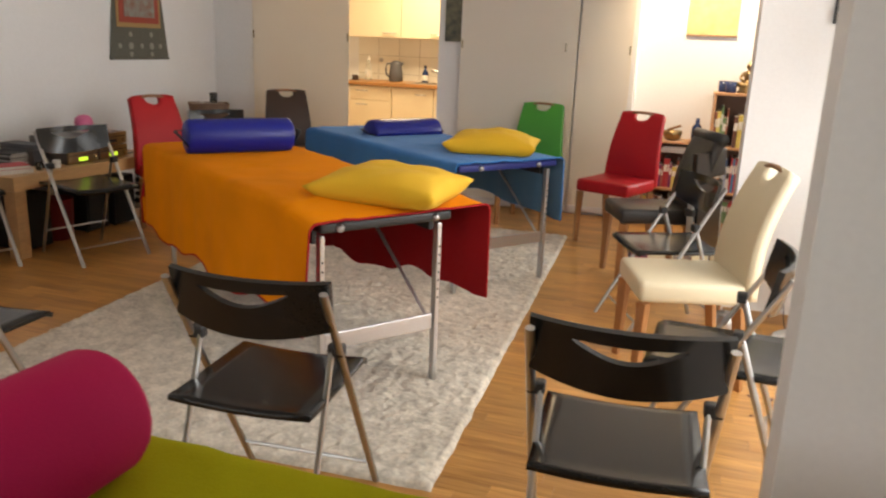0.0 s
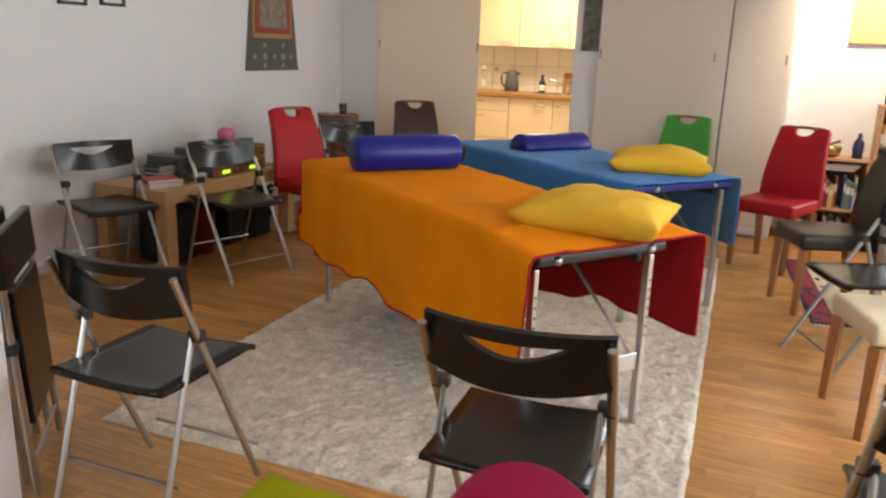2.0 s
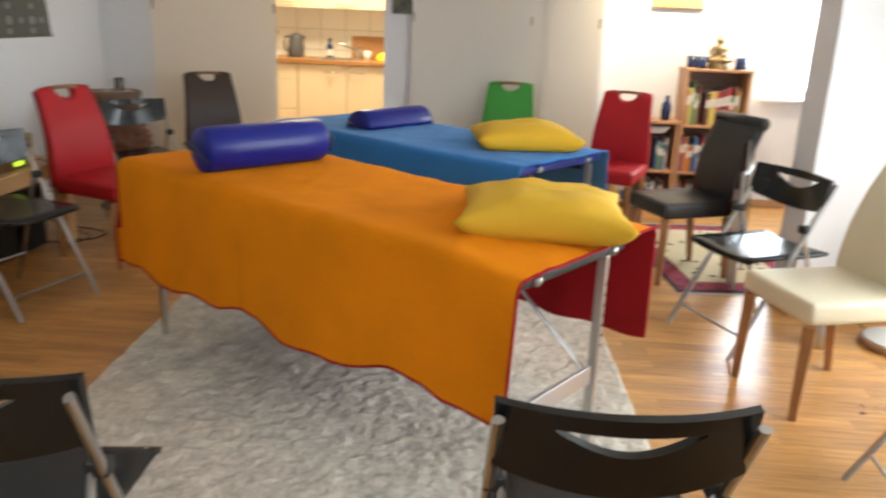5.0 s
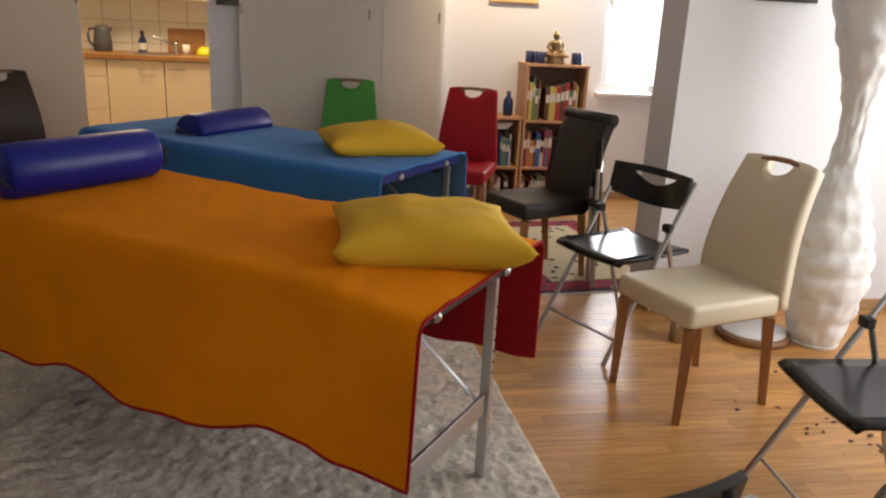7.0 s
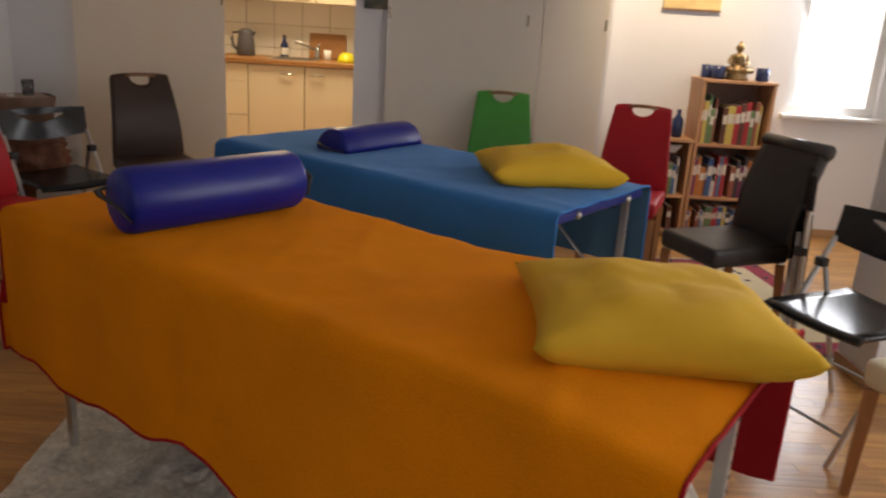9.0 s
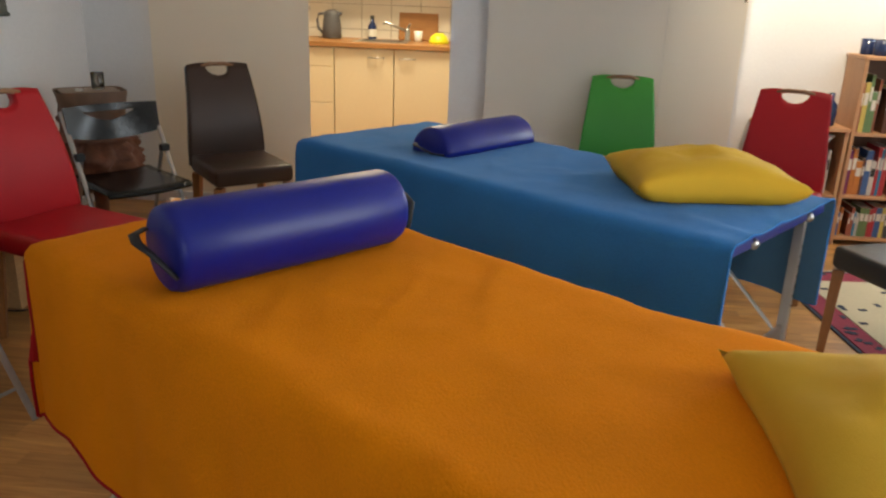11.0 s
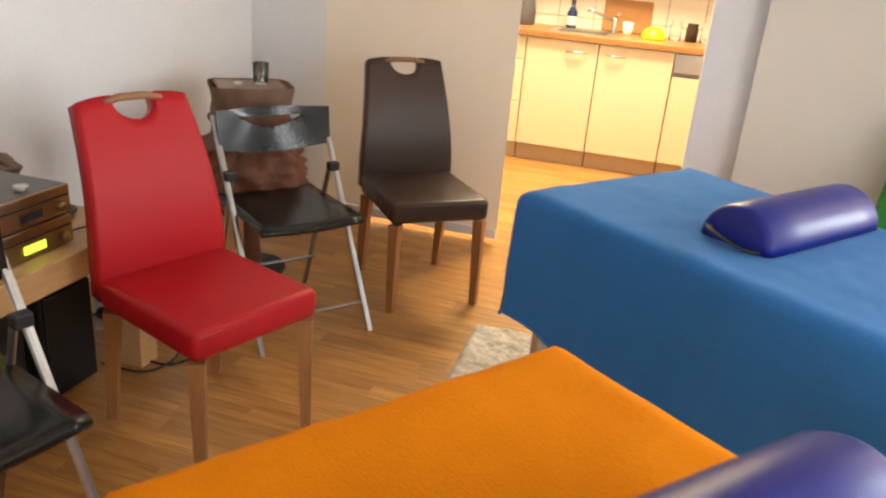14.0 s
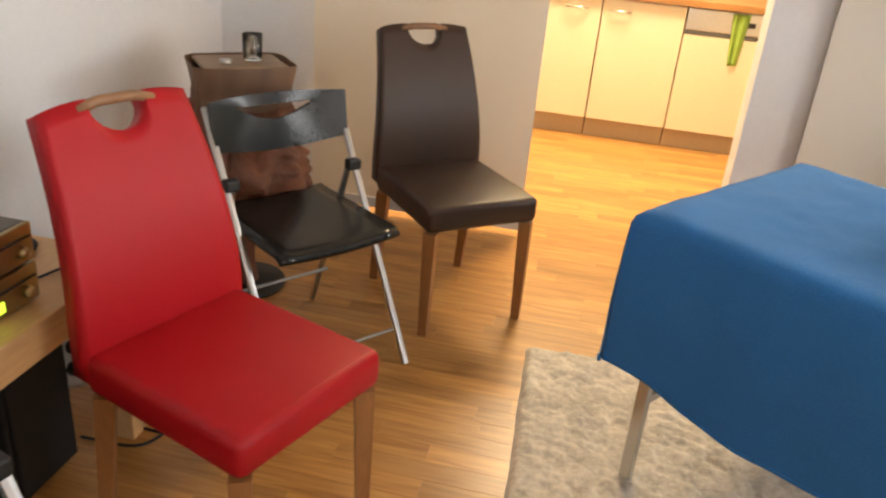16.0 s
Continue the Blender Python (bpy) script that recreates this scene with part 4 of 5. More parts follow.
part("burl", surface(72, 40, burl), BURL_WOOD, stand, "gnarled reddish brown burl", True)
part("trunk_block", surface(64, 12, trunk), TRUNK, stand, "squarish brown trunk block", True)
part("stand_top", box((-0.135, -0.102, 0.796), (0.135, 0.102, 0.808), 0.005), TRUNK_TOP, stand, "flat sawn top")
part("stem", lathe([(0.05, 0.02), (0.035, 0.10), (0.035, 0.26), (0.06, 0.34)], 14), BURL_WOOD, stand, "", True)
part("foot_plate", lathe([(0.14, 0), (0.145, 0.01), (0.14, 0.02), (0.001, 0.022)], 20), BLACKM, stand, "dark foot plate", True)
solid("drinking_glass", lathe([(0.026, 0), (0.030, 0.003), (0.033, 0.085), (0.031, 0.085), (0.027, 0.008), (0.001, 0.006)], 20), CLEAR, "small clear drinking glass on the root-wood stand", "glass", "", "", True, pose(-3.86, 5.83, 0.809))
t = thing("tealight", pose(-3.91, 5.74, 0.809), "small tealight on the root-wood stand", "candle", "tealights")
part("metal_cup", lathe([(0.018, 0), (0.019, 0.001), (0.019, 0.012), (0.001, 0.012)], 16), STEEL, t, "", True)

# ---- pictures on the walls ----
th = thing("wall_hanging", pose(XW + 0.004, 5.60, 0, 0, 0, 90), "painted scroll in dark patterned brocade hanging on the wall", "wall hanging")


def scroll(w0, w1, z0, z1, y0, y1):
    bm = bmesh.new()
    vs = []
    for y in (y0, y1):
        vs.append([bm.verts.new(p) for p in ((-w0 / 2, y, z0), (w0 / 2, y, z0), (w1 / 2, y, z1), (-w1 / 2, y, z1))])
    A, B = vs
    bm.faces.new(A[::-1])
    bm.faces.new(B)
    for k in range(4):
        bm.faces.new((A[k], A[(k + 1) % 4], B[(k + 1) % 4], B[k]))
    bmesh.ops.recalc_face_normals(bm, faces=bm.faces)
    return bm


part("brocade", scroll(0.71, 0.56, 1.155, 1.72, -0.008, 0.0), BROCADE, th)
part("brocade", scroll(0.56, 0.50, 1.721, 2.25, -0.008, 0.0), BROCADE, th)
part("gold_border", scroll(0.53, 0.50, 1.395, 2.05, -0.0125, -0.0085), BROC_GOLD, th, "gold silk border")
part("red_border", scroll(0.475, 0.455, 1.43, 2.02, -0.0165, -0.013), BROC_RED, th, "red silk border")
part("painting", scroll(0.36, 0.355, 1.475, 1.98, -0.0205, -0.017), PAINTING, th, "faded greenish painting")
part("rod", tube([(-0.30, -0.006, 2.26), (0.30, -0.006, 2.26)], 0.012, 10), HANDLE_W, th, "wooden rod")
part("bottom_roll", tube([(-0.355, -0.008, 1.152), (0.355, -0.008, 1.152)], 0.010, 10), BROCADE, th)
for k, (x, z) in enumerate(((-0.24, 1.25), (-0.11, 1.25), (0.02, 1.25), (0.14, 1.25), (0.25, 1.25), (-0.11, 1.34), (0.14, 1.34), (-0.11, 1.185), (0.14, 1.185))):
    part("brocade_flower", lathe([(0.030 if k in (1, 3) else 0.022, 0.0), (0.026 if k in (1, 3) else 0.018, 0.003), (0.001, 0.004)], 8), BROC_SPOT, th, "silvery woven flower", False, pose(x, -0.009, z, 90, 0, 0))


def framed(m, w, h, bar, picture, label, mount=0.03, frame_mat=FRAMEBLK):
    """A framed picture in x and z that faces -y, its lower edge at z = 0."""
    f = thing("framed_picture", m, label, "picture", "framed pictures")
    for lo, hi in (((-w / 2, -0.02, 0), (w / 2, 0, bar)), ((-w / 2, -0.02, h - bar), (w / 2, 0, h)), ((-w / 2, -0.02, bar), (-w / 2 + bar, 0, h - bar)), ((w / 2 - bar, -0.02, bar), (w / 2, 0, h - bar))):
        part("frame_bar", box(lo, hi, 0.002), frame_mat, f)
    part("mount", box((-w / 2 + bar, -0.008, bar), (w / 2 - bar, -0.001, h - bar)), PASSE, f, "white mount")
    part("print", box((-w / 2 + bar + mount, -0.0105, bar + mount), (w / 2 - bar - mount, -0.0085, h - bar - mount)), picture, f, "small dark print")


framed(pose(XW, 3.66, 1.535, 0, 0, 90), 0.20, 0.28, 0.018, DARKPAINT, "small black framed picture on the side wall")
framed(pose(XW, 3.96, 1.545, 0, 0, 90), 0.19, 0.27, 0.018, DARKPAINT, "small black framed picture with a white mount")
framed(pose(0.72, 4.38, 1.525), 0.30, 0.42, 0.022, DARKPAINT, "black framed picture on the wall end", 0.05)
dp = thing("dark_painting", pose(-2.015, 6.655, 1.385), "narrow dark painting on board beside the kitchen opening", "picture")
part("board", box((-0.085, -0.02, 0), (0.085, 0, 0.46), 0.003), DARKPAINT, dp)
yp = thing("lit_painting", pose(0.05, YB, 1.50), "yellow painting on canvas under a spotlight", "picture")
part("canvas", box((-0.19, -0.022, 0.012), (0.19, 0, 0.60), 0.003), YELPAINT, yp)
part("lower_bar", box((-0.192, -0.026, 0), (0.192, 0, 0.011), 0.002), HANDLE_W, yp, "dark lower edge")
sp = thing("ceiling_spotlight", pose(0.02, 6.05, 2.40), "small white ceiling spotlight over the alcove", "spotlight")
part("spot_can", lathe([(0.034, -0.06), (0.036, -0.058), (0.036, 0.03), (0.03, 0.04), (0.001, 0.041)], 20), WHITE, sp, "", True, pose(0, 0, 0.05, 40, 0, 0))
part("spot_stem", tube([(0, 0, 0.06), (0, 0, 0.10)], 0.008, 8), WHITE, sp)

# ---- bookcases in the alcove ----
BOOKS = [material("book_spine", c, 0.5, grain=0.15, scale=30) for c in ((0.62, 0.60, 0.56), (0.05, 0.12, 0.32), (0.03, 0.22, 0.42), (0.55, 0.20, 0.04), (0.42, 0.03, 0.04), (0.05, 0.05, 0.055), (0.12, 0.05, 0.03), (0.62, 0.50, 0.12), (0.14, 0.24, 0.10), (0.32, 0.10, 0.06), (0.50, 0.48, 0.45), (0.20, 0.03, 0.12))]
for k, bmtl in enumerate(BOOKS):
    bmtl.name = "book_spine"


def bookcase(x0, x1, top, shelves, label):
    b = thing("bookcase", pose((x0 + x1) / 2, YB, 0), label, "bookcase", "bookcases in the alcove")
    h = (x1 - x0) / 2
    d = 0.27
    for s in (-1, 1):
        part("side_panel", box((s * h - (0.02 if s > 0 else 0), -d, 0), (s * h + (0.02 if s < 0 else 0), -0.005, top - 0.021), 0.002), SHELF_W, b)
    part("top_board", box((-h - 0.006, -d - 0.006, top - 0.02), (h + 0.006, -0.005, top), 0.003), SHELF_W, b)
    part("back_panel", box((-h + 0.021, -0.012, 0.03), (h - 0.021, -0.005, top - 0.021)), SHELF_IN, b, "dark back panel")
    for z in shelves:
        part("shelf", box((-h + 0.021, -d + 0.002, z - 0.018), (h - 0.021, -0.013, z), 0.002), SHELF_W, b)


bookcase(0.125, 0.605, 1.08, (0.05, 0.30, 0.66), "narrow beech bookcase full of books in the alcove")
bookcase(-0.36, 0.115, 0.68, (0.05, 0.30), "low beech bookcase with books beside the tall one")


def shelf_of_books(x0, x1, z, room, seed):
    rnd = random.Random(seed)
    x = x0
    while x < x1 - 0.012:
        t = rnd.uniform(0.012, 0.036)
        if x + t > x1:
            break
        h = rnd.uniform(0.62, 0.94) * room
        d = rnd.uniform(0.13, 0.19)
        mat = rnd.choice(BOOKS)
        b = thing("book", pose(x + t / 2, YB - 0.235, z, 0, 0, 0), "upright book on a shelf", "book", "books on the shelves")
        part("cover", box((-t / 2 + 0.0004, 0, 0), (t / 2 - 0.0004, d, h), 0.0015, None, 1), mat, b)
        part("pages", box((-t / 2 + 0.003, 0.004, h), (t / 2 - 0.003, d - 0.004, h + 0.0012)), PAGE, b, "page edges")
        part("title_bar", box((-t / 2 + 0.003, -0.0008, h * 0.55), (t / 2 - 0.003, -0.0001, h * 0.80)), PAGE if mat is not BOOKS[0] else BLACKM, b, "unreadable title bar")
        x += t + (rnd.uniform(0.02, 0.05) if rnd.random() < 0.06 else 0.0003)


for x0, x1, z, room, seed in ((0.150, 0.58, 0.66, 0.34, 3), (0.150, 0.58, 0.30, 0.30, 5), (0.150, 0.55, 0.05, 0.21, 7), (-0.335, 0.09, 0.30, 0.27, 9), (-0.335, 0.05, 0.05, 0.21, 11)):
    shelf_of_books(x0, x1, z, room, seed)
for k in range(4):
    book_lying(-0.12 + 0.01 * k, YB - 0.13, 0.585 + 0.0125 * k, 0.20, 0.28, 0.012, 90 + 3 * k, (PAGE, BOOKS[0], PAGE, BOOKS[10])[k], "flat magazine lying on upright books", "magazine")
solid("singing_bowl", lathe([(0.035, 0), (0.06, 0.012), (0.075, 0.045), (0.078, 0.075), (0.074, 0.075), (0.070, 0.046), (0.05, 0.016), (0.001, 0.012)], 28), BRONZE, "bronze singing bowl on the low bookcase", "bowl", "", "", True, pose(-0.16, YB - 0.16, 0.68))
solid("bowl_mallet", tube([(-0.05, 0, 0.075), (0.05, 0.02, 0.115)], 0.011, 10), HANDLE_W, "short wooden mallet lying in the bowl", "mallet", "", "", True, pose(-0.15, YB - 0.16, 0.682))
solid("dark_vase", lathe([(0.030, 0), (0.036, 0.006), (0.040, 0.07), (0.036, 0.12), (0.016, 0.145), (0.015, 0.185), (0.011, 0.185), (0.010, 0.14), (0.001, 0.13)], 20), BLUEGLASS, "slim dark bottle on the low bookcase", "vase", "", "", True, pose(0.025, YB - 0.16, 0.68))
for x, y, k in ((0.24, YB - 0.17, 1.0), (0.535, YB - 0.17, 1.0), (0.185, YB - 0.10, 0.8)):
    solid("candle_holder", lathe([(0.040 * k, 0), (0.043 * k, 0.004), (0.046 * k, 0.085), (0.041 * k, 0.085), (0.038 * k, 0.01), (0.001, 0.008)], 20), BLUEGLASS, "dark blue glazed candle holder on the bookcase", "candle holder", "", "candle holders on the bookcase", True, pose(x, y, 1.08))
bm = lathe([(0.075, 0), (0.080, 0.012), (0.066, 0.026), (0.072, 0.040), (0.060, 0.046), (0.078, 0.062), (0.060, 0.082), (0.034, 0.088), (0.036, 0.11), (0.046, 0.145), (0.040, 0.165), (0.016, 0.172), (0.015, 0.180), (0.026, 0.192), (0.029, 0.208), (0.022, 0.224), (0.013, 0.230), (0.012, 0.240), (0.002, 0.250)], 24)
for s in (-1, 1):
    add_tube(bm, [(s * 0.042, 0, 0.155), (s * 0.062, -0.012, 0.115), (s * 0.030, -0.048, 0.095)], 0.012, 8)
    add_tube(bm, [(s * 0.03, -0.02, 0.072), (s * 0.085, -0.03, 0.066), (s * 0.01, -0.066, 0.064)], 0.019, 8)
bmesh.ops.recalc_face_normals(bm, faces=bm.faces)
solid("statue", bm, BRONZE, "seated bronze statue on a lotus base on the bookcase", "statue", "", "", True, pose(0.365, YB - 0.16, 1.08, 0, 0, -15))

# ---- lamps by the wall end ----
pl = thing("paper_floor_lamp", pose(0.90, 3.98, 0), "tall white crumpled paper column floor lamp", "floor lamp")


def paper(u, v):
    a = 2 * math.pi * u
    z = 0.02 + 1.72 * v
    r = 0.115 + 0.060 * math.cos((z - 0.38) * 2 * math.pi / 1.25) + 0.010 * abs(math.sin(z * 26))
    r += 0.012 * noise.noise(Vector((math.cos(a) * 3, math.sin(a) * 3, z * 18))) + 0.005 * noise.noise(Vector((math.cos(a) * 8, math.sin(a) * 8, z * 40)))
    if v > 0.995:
        r *= 0.3
    return (r * math.cos(a), r * math.sin(a), z)


part("shade", surface(60, 110, paper), PAPER, pl, "crumpled white paper shade", True)
part("lamp_base", lathe([(0.11, 0), (0.115, 0.012), (0.10, 0.02), (0.001, 0.02)], 24), WHITE, pl)
db = thing("round_lamp_base", pose(0.63, 4.05, 0), "round white lamp base with a brown rim on the floor", "lamp base")
part("rim", lathe([(0.150, 0), (0.165, 0.004), (0.165, 0.030), (0.150, 0.034), (0.001, 0.034)], 36), HANDLE_W, db, "brown rim", True)
part("disc", lathe([(0.150, 0.0345), (0.146, 0.045), (0.03, 0.052), (0.001, 0.052)], 36), WHITE, db, "white domed disc", True)
solid("steel_tin", lathe([(0.055, 0), (0.058, 0.003), (0.058, 0.13), (0.053, 0.135), (0.001, 0.135)], 28), CHROME, "shiny steel tin on the floor behind the cream chair", "tin", "", "", True, pose(0.26, 4.02, 0))
so = thing("wall_socket", pose(0.545, 4.38, 0.33), "white wall socket with a white plug", "socket")
part("socket_plate", box((-0.04, -0.010, -0.04), (0.04, 0, 0.04), 0.004), WHITE, so)
part("socket_ring", lathe([(0.020, 0), (0.022, 0.002), (0.022, 0.004), (0.018, 0.004), (0.017, 0.001), (0.001, 0.001)], 20), GREYP, so, "", False, pose(0, -0.0105, 0, 90, 0, 0))
part("plug", box((-0.032, -0.05, -0.115), (0.032, 0, -0.05), 0.006), WHITE, so, "white plug-in adapter")
cable([(0.545, 4.35, 0.25), (0.55, 4.34, 0.12), (0.57, 4.30, 0.006), (0.62, 4.16, 0.006)], 0.003, "thin cable hanging from the socket")
bm = bmesh.new()
rnd = random.Random(4)
for k in range(34):
    x, y = rnd.gauss(0.52, 0.17), rnd.gauss(3.18, 0.14)
    a = rnd.uniform(0, 6.28)
    l = rnd.uniform(0.010, 0.022)
    p = Matrix.Translation((x, y, 0.001)) @ Matrix.Rotation(a, 4, "Z")
    vs = [bm.verts.new(p @ Vector(q)) for q in ((-l, 0, 0), (0, -l * 0.6, 0.003), (l, 0, 0.001), (0, l * 0.6, 0.004))]
    top = bm.verts.new(p @ Vector((0, 0, 0.007)))
    for i in range(4):
        bm.faces.new((vs[i], vs[(i + 1) % 4], top))
solid("scattered_petals", bm, TERRA, "dry brown petals scattered on the floor", "petals", "stuff")

# ---- kitchen ----
KY, KW = 8.45, 9.10
UNITS = ((-3.99, -3.30, "drawers"), (-3.295, -2.80, "door"), (-2.795, -2.30, "door"), (-2.295, -1.70, "dishwasher"))


def bow_handle(parent, x, z, w=0.13):
    part("handle", tube([(x - w / 2, -0.002, z), (x - w / 2 + 0.006, -0.026, z), (x + w / 2 - 0.006, -0.026, z), (x + w / 2, -0.002, z)], 0.006, 8), STEEL, parent, "steel bow handle", True)


for x0, x1, kind in UNITS:
    c = thing("base_cabinet", pose((x0 + x1) / 2, KY, 0), {"drawers": "cream kitchen drawer unit with steel handles", "door": "cream kitchen base cabinet with a steel handle", "dishwasher": "cream dishwasher front with a steel control strip"}[kind], "cabinet", "kitchen base units")
    h = (x1 - x0) / 2 - 0.0015
    part("body", box((-h, 0.020, 0.12), (h, 0.60, 0.87)), CAB, c)
    if kind == "drawers":
        for z0, z1 in ((0.715, 0.865), (0.42, 0.711), (0.125, 0.416)):
            dr = part("drawer_front", box((-h, 0, z0), (h, 0.019, z1), 0.003), CAB, c)
            bow_handle(dr, -0.02, z1 - 0.05)
    elif kind == "door":
        dr = part("door_front", box((-h, 0, 0.125), (h, 0.019, 0.865), 0.003), CAB, c)
        bow_handle(dr, 0.10 if x0 < -3 else -0.14, 0.80)
    else:
        part("control_strip", box((-h, 0, 0.74), (h, 0.019, 0.865), 0.003), STEEL, c, "steel control strip")
        part("grip_slot", box((0.02, -0.002, 0.785), (0.10, -0.0005, 0.815)), BLACKM, c, "dark grip slot")
        part("lower_strip", box((-h, -0.001, 0.715), (h, 0.019, 0.737), 0.002), DARKM, c)
        part("door_front", box((-h, 0, 0.125), (h, 0.019, 0.712), 0.003), CAB, c)
    part("plinth", box((-h, 0.05, 0), (h, 0.065, 0.118)), KICK, c, "beige plinth")
wt = thing("worktop", pose(0, 0, 0), "butcher-block wooden kitchen worktop", "worktop")
for k in range(7):
    y0 = KY - 0.03 + k * 0.0957
    part("stave", box((-3.99, y0, 0.875), (-1.70, y0 + 0.0953, 0.912), 0.001, None, 1), WORKTOP, wt)
si = thing("sink", pose(-2.95, 8.74, 0.912), "inset steel kitchen sink", "sink")
part("rim", box((-0.22, -0.19, 0), (0.22, 0.19, 0.004), 0.001), STEEL, si)
# no hollow here: a flat dark plate gives the basin its shade by colour
part("basin", box((-0.17, -0.14, 0.0042), (0.17, 0.14, 0.0052)), DARKM, si, "dark plate painted in for the shade of the basin")
tp = thing("tap", pose(-2.76, 8.90, 0.912), "chrome kitchen mixer tap", "tap")
part("tap_body", lathe([(0.026, 0), (0.024, 0.01), (0.022, 0.09), (0.016, 0.11), (0.002, 0.112)], 16), CHROME, tp, "", True)
part("spout", tube([(0, 0, 0.08), (-0.09, -0.05, 0.12), (-0.18, -0.09, 0.155), (-0.19, -0.095, 0.135)], 0.011, 10), CHROME, tp, "", True)
part("lever", tube([(0, 0, 0.11), (0.03, -0.05, 0.145)], 0.008, 8), CHROME, tp, "", True)
ke = thing("kettle", pose(-3.42, 8.88, 0.912), "dark grey electric kettle on the worktop", "kettle")
part("kettle_body", lathe([(0.075, 0), (0.082, 0.01), (0.080, 0.10), (0.066, 0.20), (0.058, 0.225), (0.03, 0.24), (0.001, 0.242)], 28), SLATE, ke, "", True)
part("handle", tube([(-0.060, 0, 0.205), (-0.115, 0, 0.20), (-0.130, 0, 0.15), (-0.120, 0, 0.08), (-0.078, 0, 0.045)], 0.012, 10), SLATE, ke, "curved handle", True)
part("spout", tube([(0.055, 0, 0.19), (0.088, 0, 0.215)], 0.020, 10, 0.012), SLATE, ke, "", True)


def bottle(x, y, r, h, mat, label, cap):
    b = thing("bottle", pose(x, y, 0.912), label, "bottle", "bottles on the worktop")
    part("glass_body", lathe([(r * 0.9, 0), (r, 0.006), (r, h * 0.55), (r * 0.45, h * 0.75), (r * 0.4, h * 0.86), (0.001, h * 0.87)], 20), mat, b, "", True)
    part("label", lathe([(r + 0.0006, h * 0.12), (r + 0.001, h * 0.13), (r + 0.001, h * 0.42), (r + 0.0006, h * 0.43)], 20), PAGE, b, "plain pale label", True)
    part("cap", lathe([(r * 0.46, h * 0.86), (r * 0.46, h), (0.001, h + 0.001)], 14), cap, b, "dark cap")


bottle(-3.08, 8.96, 0.038, 0.20, BLUEGLASS, "dark bottle with a pale label beside the sink", BLACKM)
bottle(-3.79, 8.92, 0.036, 0.27, CLEAR, "tall clear bottle on the worktop", WHITE)
solid("cup", lathe([(0.028, 0), (0.032, 0.003), (0.037, 0.09), (0.034, 0.09), (0.029, 0.008), (0.001, 0.007)], 20), WHITE, "white mug on the worktop", "mug", "", "", True, pose(-2.66, 8.86, 0.912))
solid("yellow_bowl", lathe([(0.085, 0), (0.083, 0.02), (0.066, 0.06), (0.035, 0.083), (0.001, 0.086)], 28), NEON, "bright yellow plastic bowl upside down on the worktop", "bowl", "", "", True, pose(-2.47, 8.76, 0.912))
bo = thing("chopping_board", pose(-2.69, 9.055, 0.914, -9, 0, 0), "wooden chopping board leaning on the tiles", "chopping board")
part("board", box((-0.175, -0.01, 0), (0.175, 0.01, 0.235), 0.009, None, 3), WORKTOP, bo)
for x, k, mat in ((-2.33, 1.0, CLEAR), (-2.22, 0.9, BROWN_L), (-2.12, 1.0, CLEAR)):
    solid("storage_jar", lathe([(0.036, 0), (0.042, 0.004), (0.042, 0.10 * k), (0.036, 0.115 * k), (0.038, 0.118 * k), (0.038, 0.14 * k), (0.001, 0.141 * k)], 20), mat, "storage jar at the back of the worktop", "jar", "", "jars on the worktop", True, pose(x, 8.88, 0.912))
solid("small_dark_jar", lathe([(0.035, 0), (0.038, 0.004), (0.036, 0.06), (0.001, 0.062)], 16), BROWN_L, "small dark jar on the worktop", "jar", "", "jars on the worktop", True, pose(-3.88, 8.74, 0.912))
tw = surface(10, 16, lambda u, v: (0.10 * (u - 0.5) * (1 - 0.45 * v), -0.008 * math.sin(u * 12) - 0.006, 0.30 * (1 - v)), 0.004)
solid("green_towel", tw, TOWEL, "light green towel hanging at the dishwasher", "towel", "", "", True, pose(-1.985, KY - 0.004, 0.56))
for k, (x0, x1) in enumerate(((-3.99, -3.325), (-3.32, -2.76), (-2.755, -2.20), (-2.195, -1.70))):
    c = thing("wall_cabinet", pose((x0 + x1) / 2, 8.76, 1.41), "cream kitchen wall cabinet with a steel handle", "cabinet", "kitchen wall units")
    h = (x1 - x0) / 2 - 0.0015
    part("body", box((-h, 0.019, 0), (h, 0.335, 0.72)), CAB, c)
    dr = part("door_front", box((-h, 0, 0), (h, 0.018, 0.72), 0.003), CAB, c)
    bow_handle(dr, h - 0.14 if k == 0 else h - 0.12, 0.05, 0.15)
sk = thing("tap_socket", pose(-3.69, 9.093, 1.15), "round chrome fitting on the tiles", "socket")
part("ring", lathe([(0.03, 0), (0.032, 0.006), (0.022, 0.014), (0.001, 0.015)], 18), CHROME, sk, "", True, pose(0, 0, 0, 90, 0, 0))

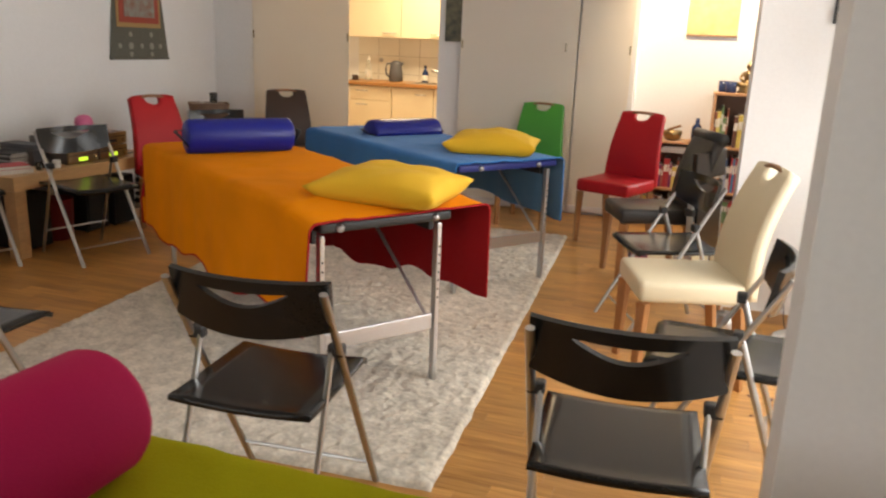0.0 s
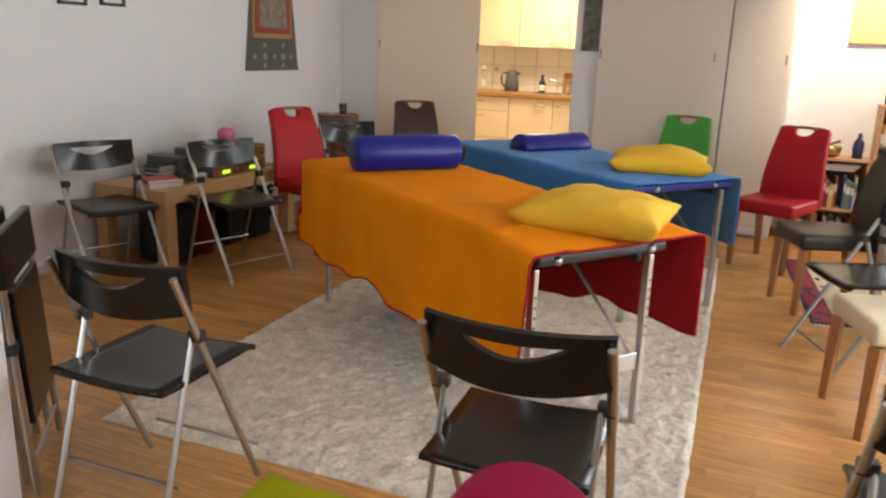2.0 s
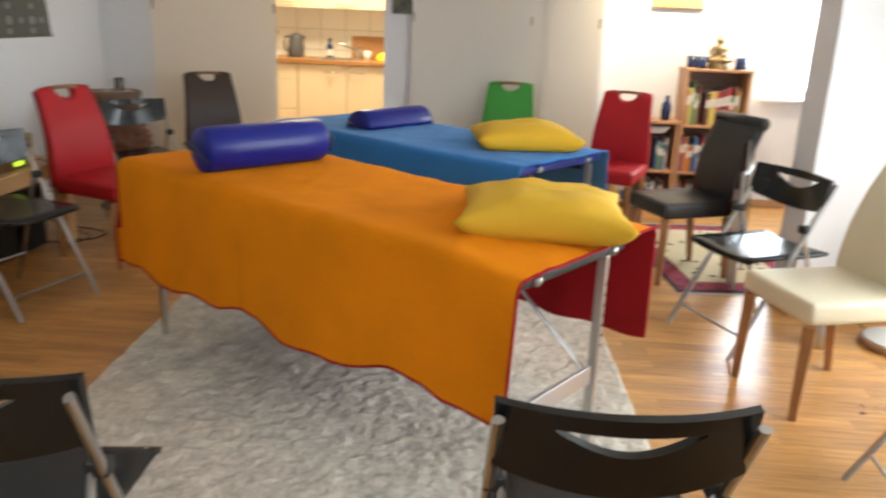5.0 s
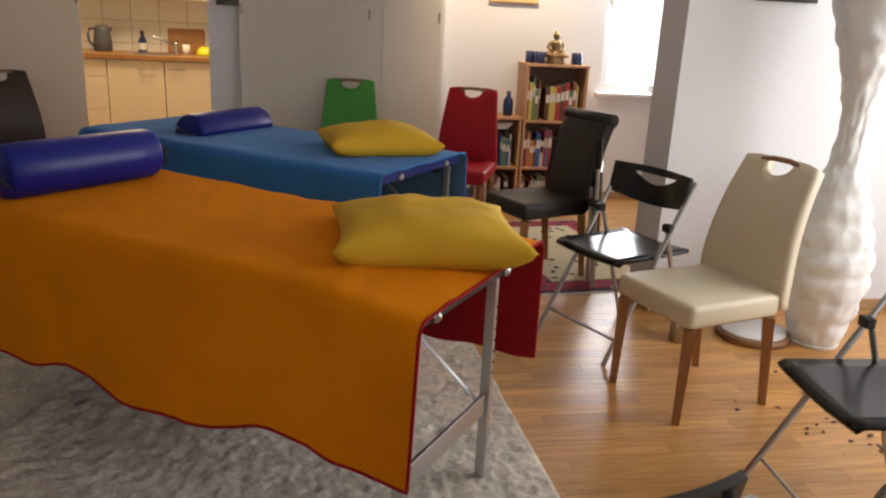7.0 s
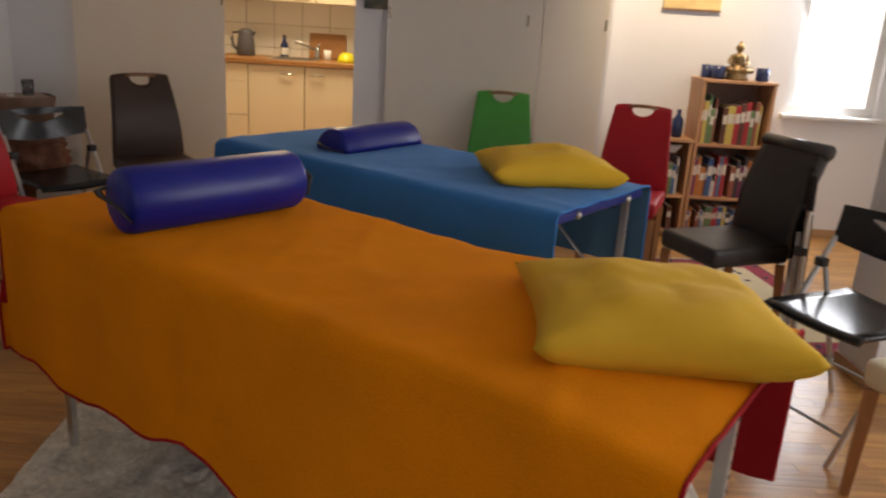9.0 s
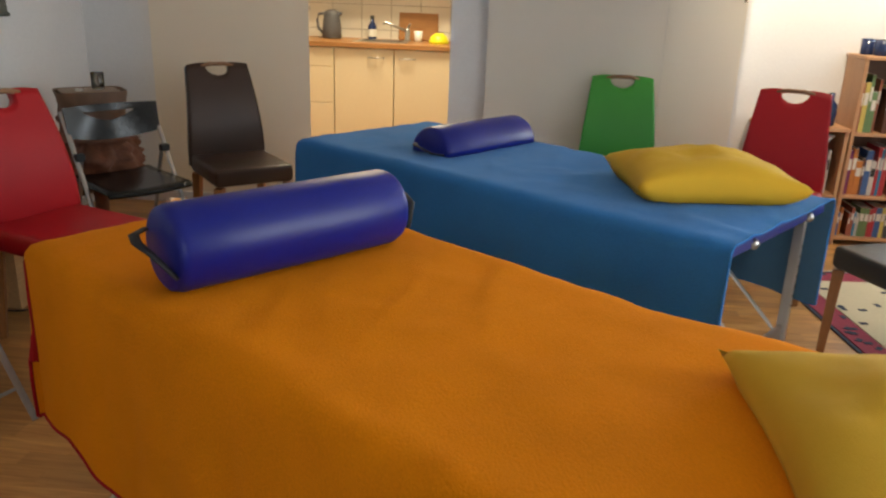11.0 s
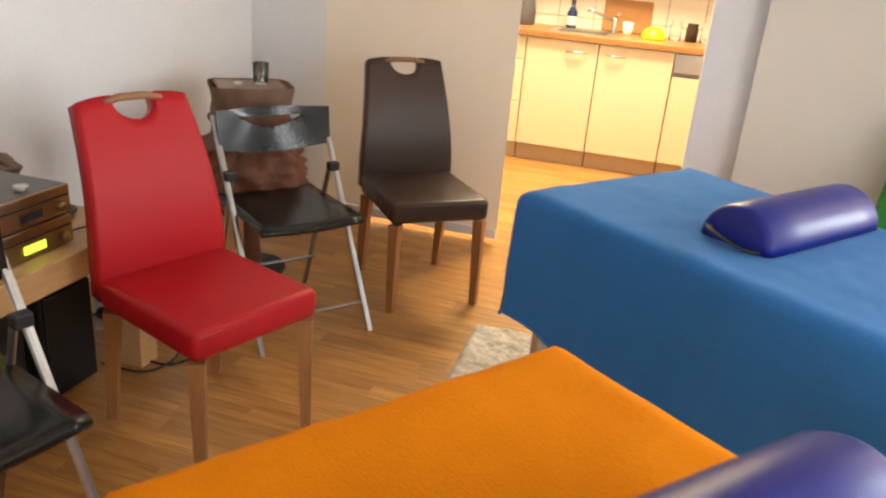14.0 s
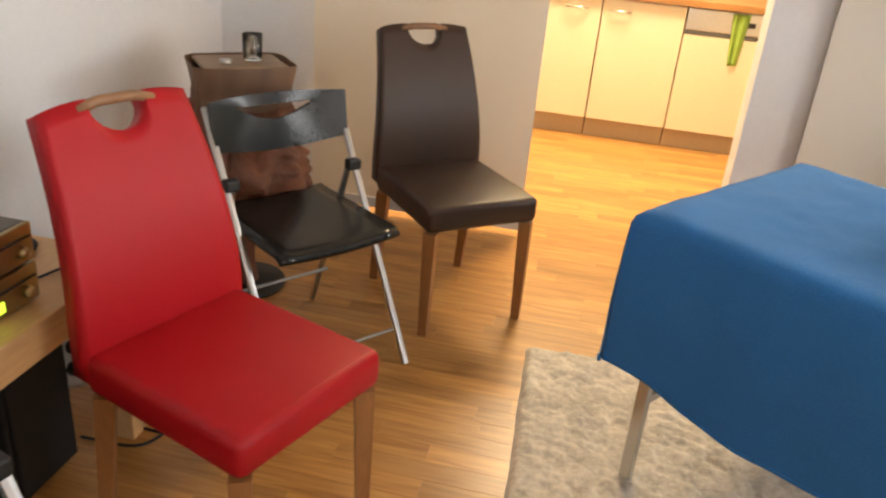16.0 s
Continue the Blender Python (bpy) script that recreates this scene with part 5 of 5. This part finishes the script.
# ---- tiles and floor strips ----
splash = solid("tile_backing", box((-3.99, 9.088, 0.913), (-1.70, 9.099, 1.409)), GROUT, "tiled splashback with grey-brown joints", "splashback", "structure")
tile_mesh = finish(box((-0.129, -0.006, -0.104), (0.129, 0.0, 0.104), 0.002, None, 1), "tile", TILE)
for i in range(9):
    for j in range(2):
        x, z = -3.86 + 0.264 * i, 1.345 - 0.212 * (j)
        if x < -1.8:
            part("tile", tile_mesh, TILE, splash, "", False, pose(x, 9.0885, z - 0.04))
tile_low = finish(box((-0.129, -0.006, -0.039), (0.129, 0.0, 0.039), 0.002, None, 1), "tile", TILE)
for i in range(9):
    x = -3.86 + 0.264 * i
    if x < -1.8:
        part("tile", tile_low, TILE, splash, "", False, pose(x, 9.0885, 0.945))

floor = solid("floor", box((XW - 0.15, YS - 0.15, -0.12), (XE + 0.15, 9.25, -0.004)), JOINT, "warm oak strip parquet floor", "floor", "structure")
SW, SL = 0.070, 0.49
strip_mesh = finish(box((-SL / 2 + 0.0004, -SW / 2 + 0.0004, -0.008), (SL / 2 - 0.0004, SW / 2 - 0.0004, 0.0), 0.0), "strip", PLANK)
rest, faces = [], []
rnd = random.Random(12)
count = 0
row = 0
y = YS - 0.02
while y < 9.15:
    x = XW - 0.1 - rnd.uniform(0, SL)
    while x < XE + 0.1:
        cx, cy = x + SL / 2, y + SW / 2
        if count < 300 and -4.1 < cx < -2.5 and 4.0 < cy < 7.2:
            part("strip", strip_mesh, PLANK, floor, "", False, pose(cx, cy, 0))
            count += 1
        else:
            x0, x1 = x + 0.0004, x + SL - 0.0004
            y0, y1 = y + 0.0004, y + SW - 0.0004
            b = len(rest)
            rest += [(x0, y0, -0.008), (x1, y0, -0.008), (x1, y1, -0.008), (x0, y1, -0.008), (x0, y0, 0), (x1, y0, 0), (x1, y1, 0), (x0, y1, 0)]
            faces += [tuple(b + k for k in q) for q in ((4, 5, 6, 7), (0, 1, 5, 4), (1, 2, 6, 5), (2, 3, 7, 6), (3, 0, 4, 7))]
        x += SL
    y += SW
me = bpy.data.meshes.new("strips")
me.from_pydata(rest, [], faces)
me.materials.append(PLANK)
ob = new("floor_strips", me)
ob.parent = floor
tagged(ob, kind="stuff")
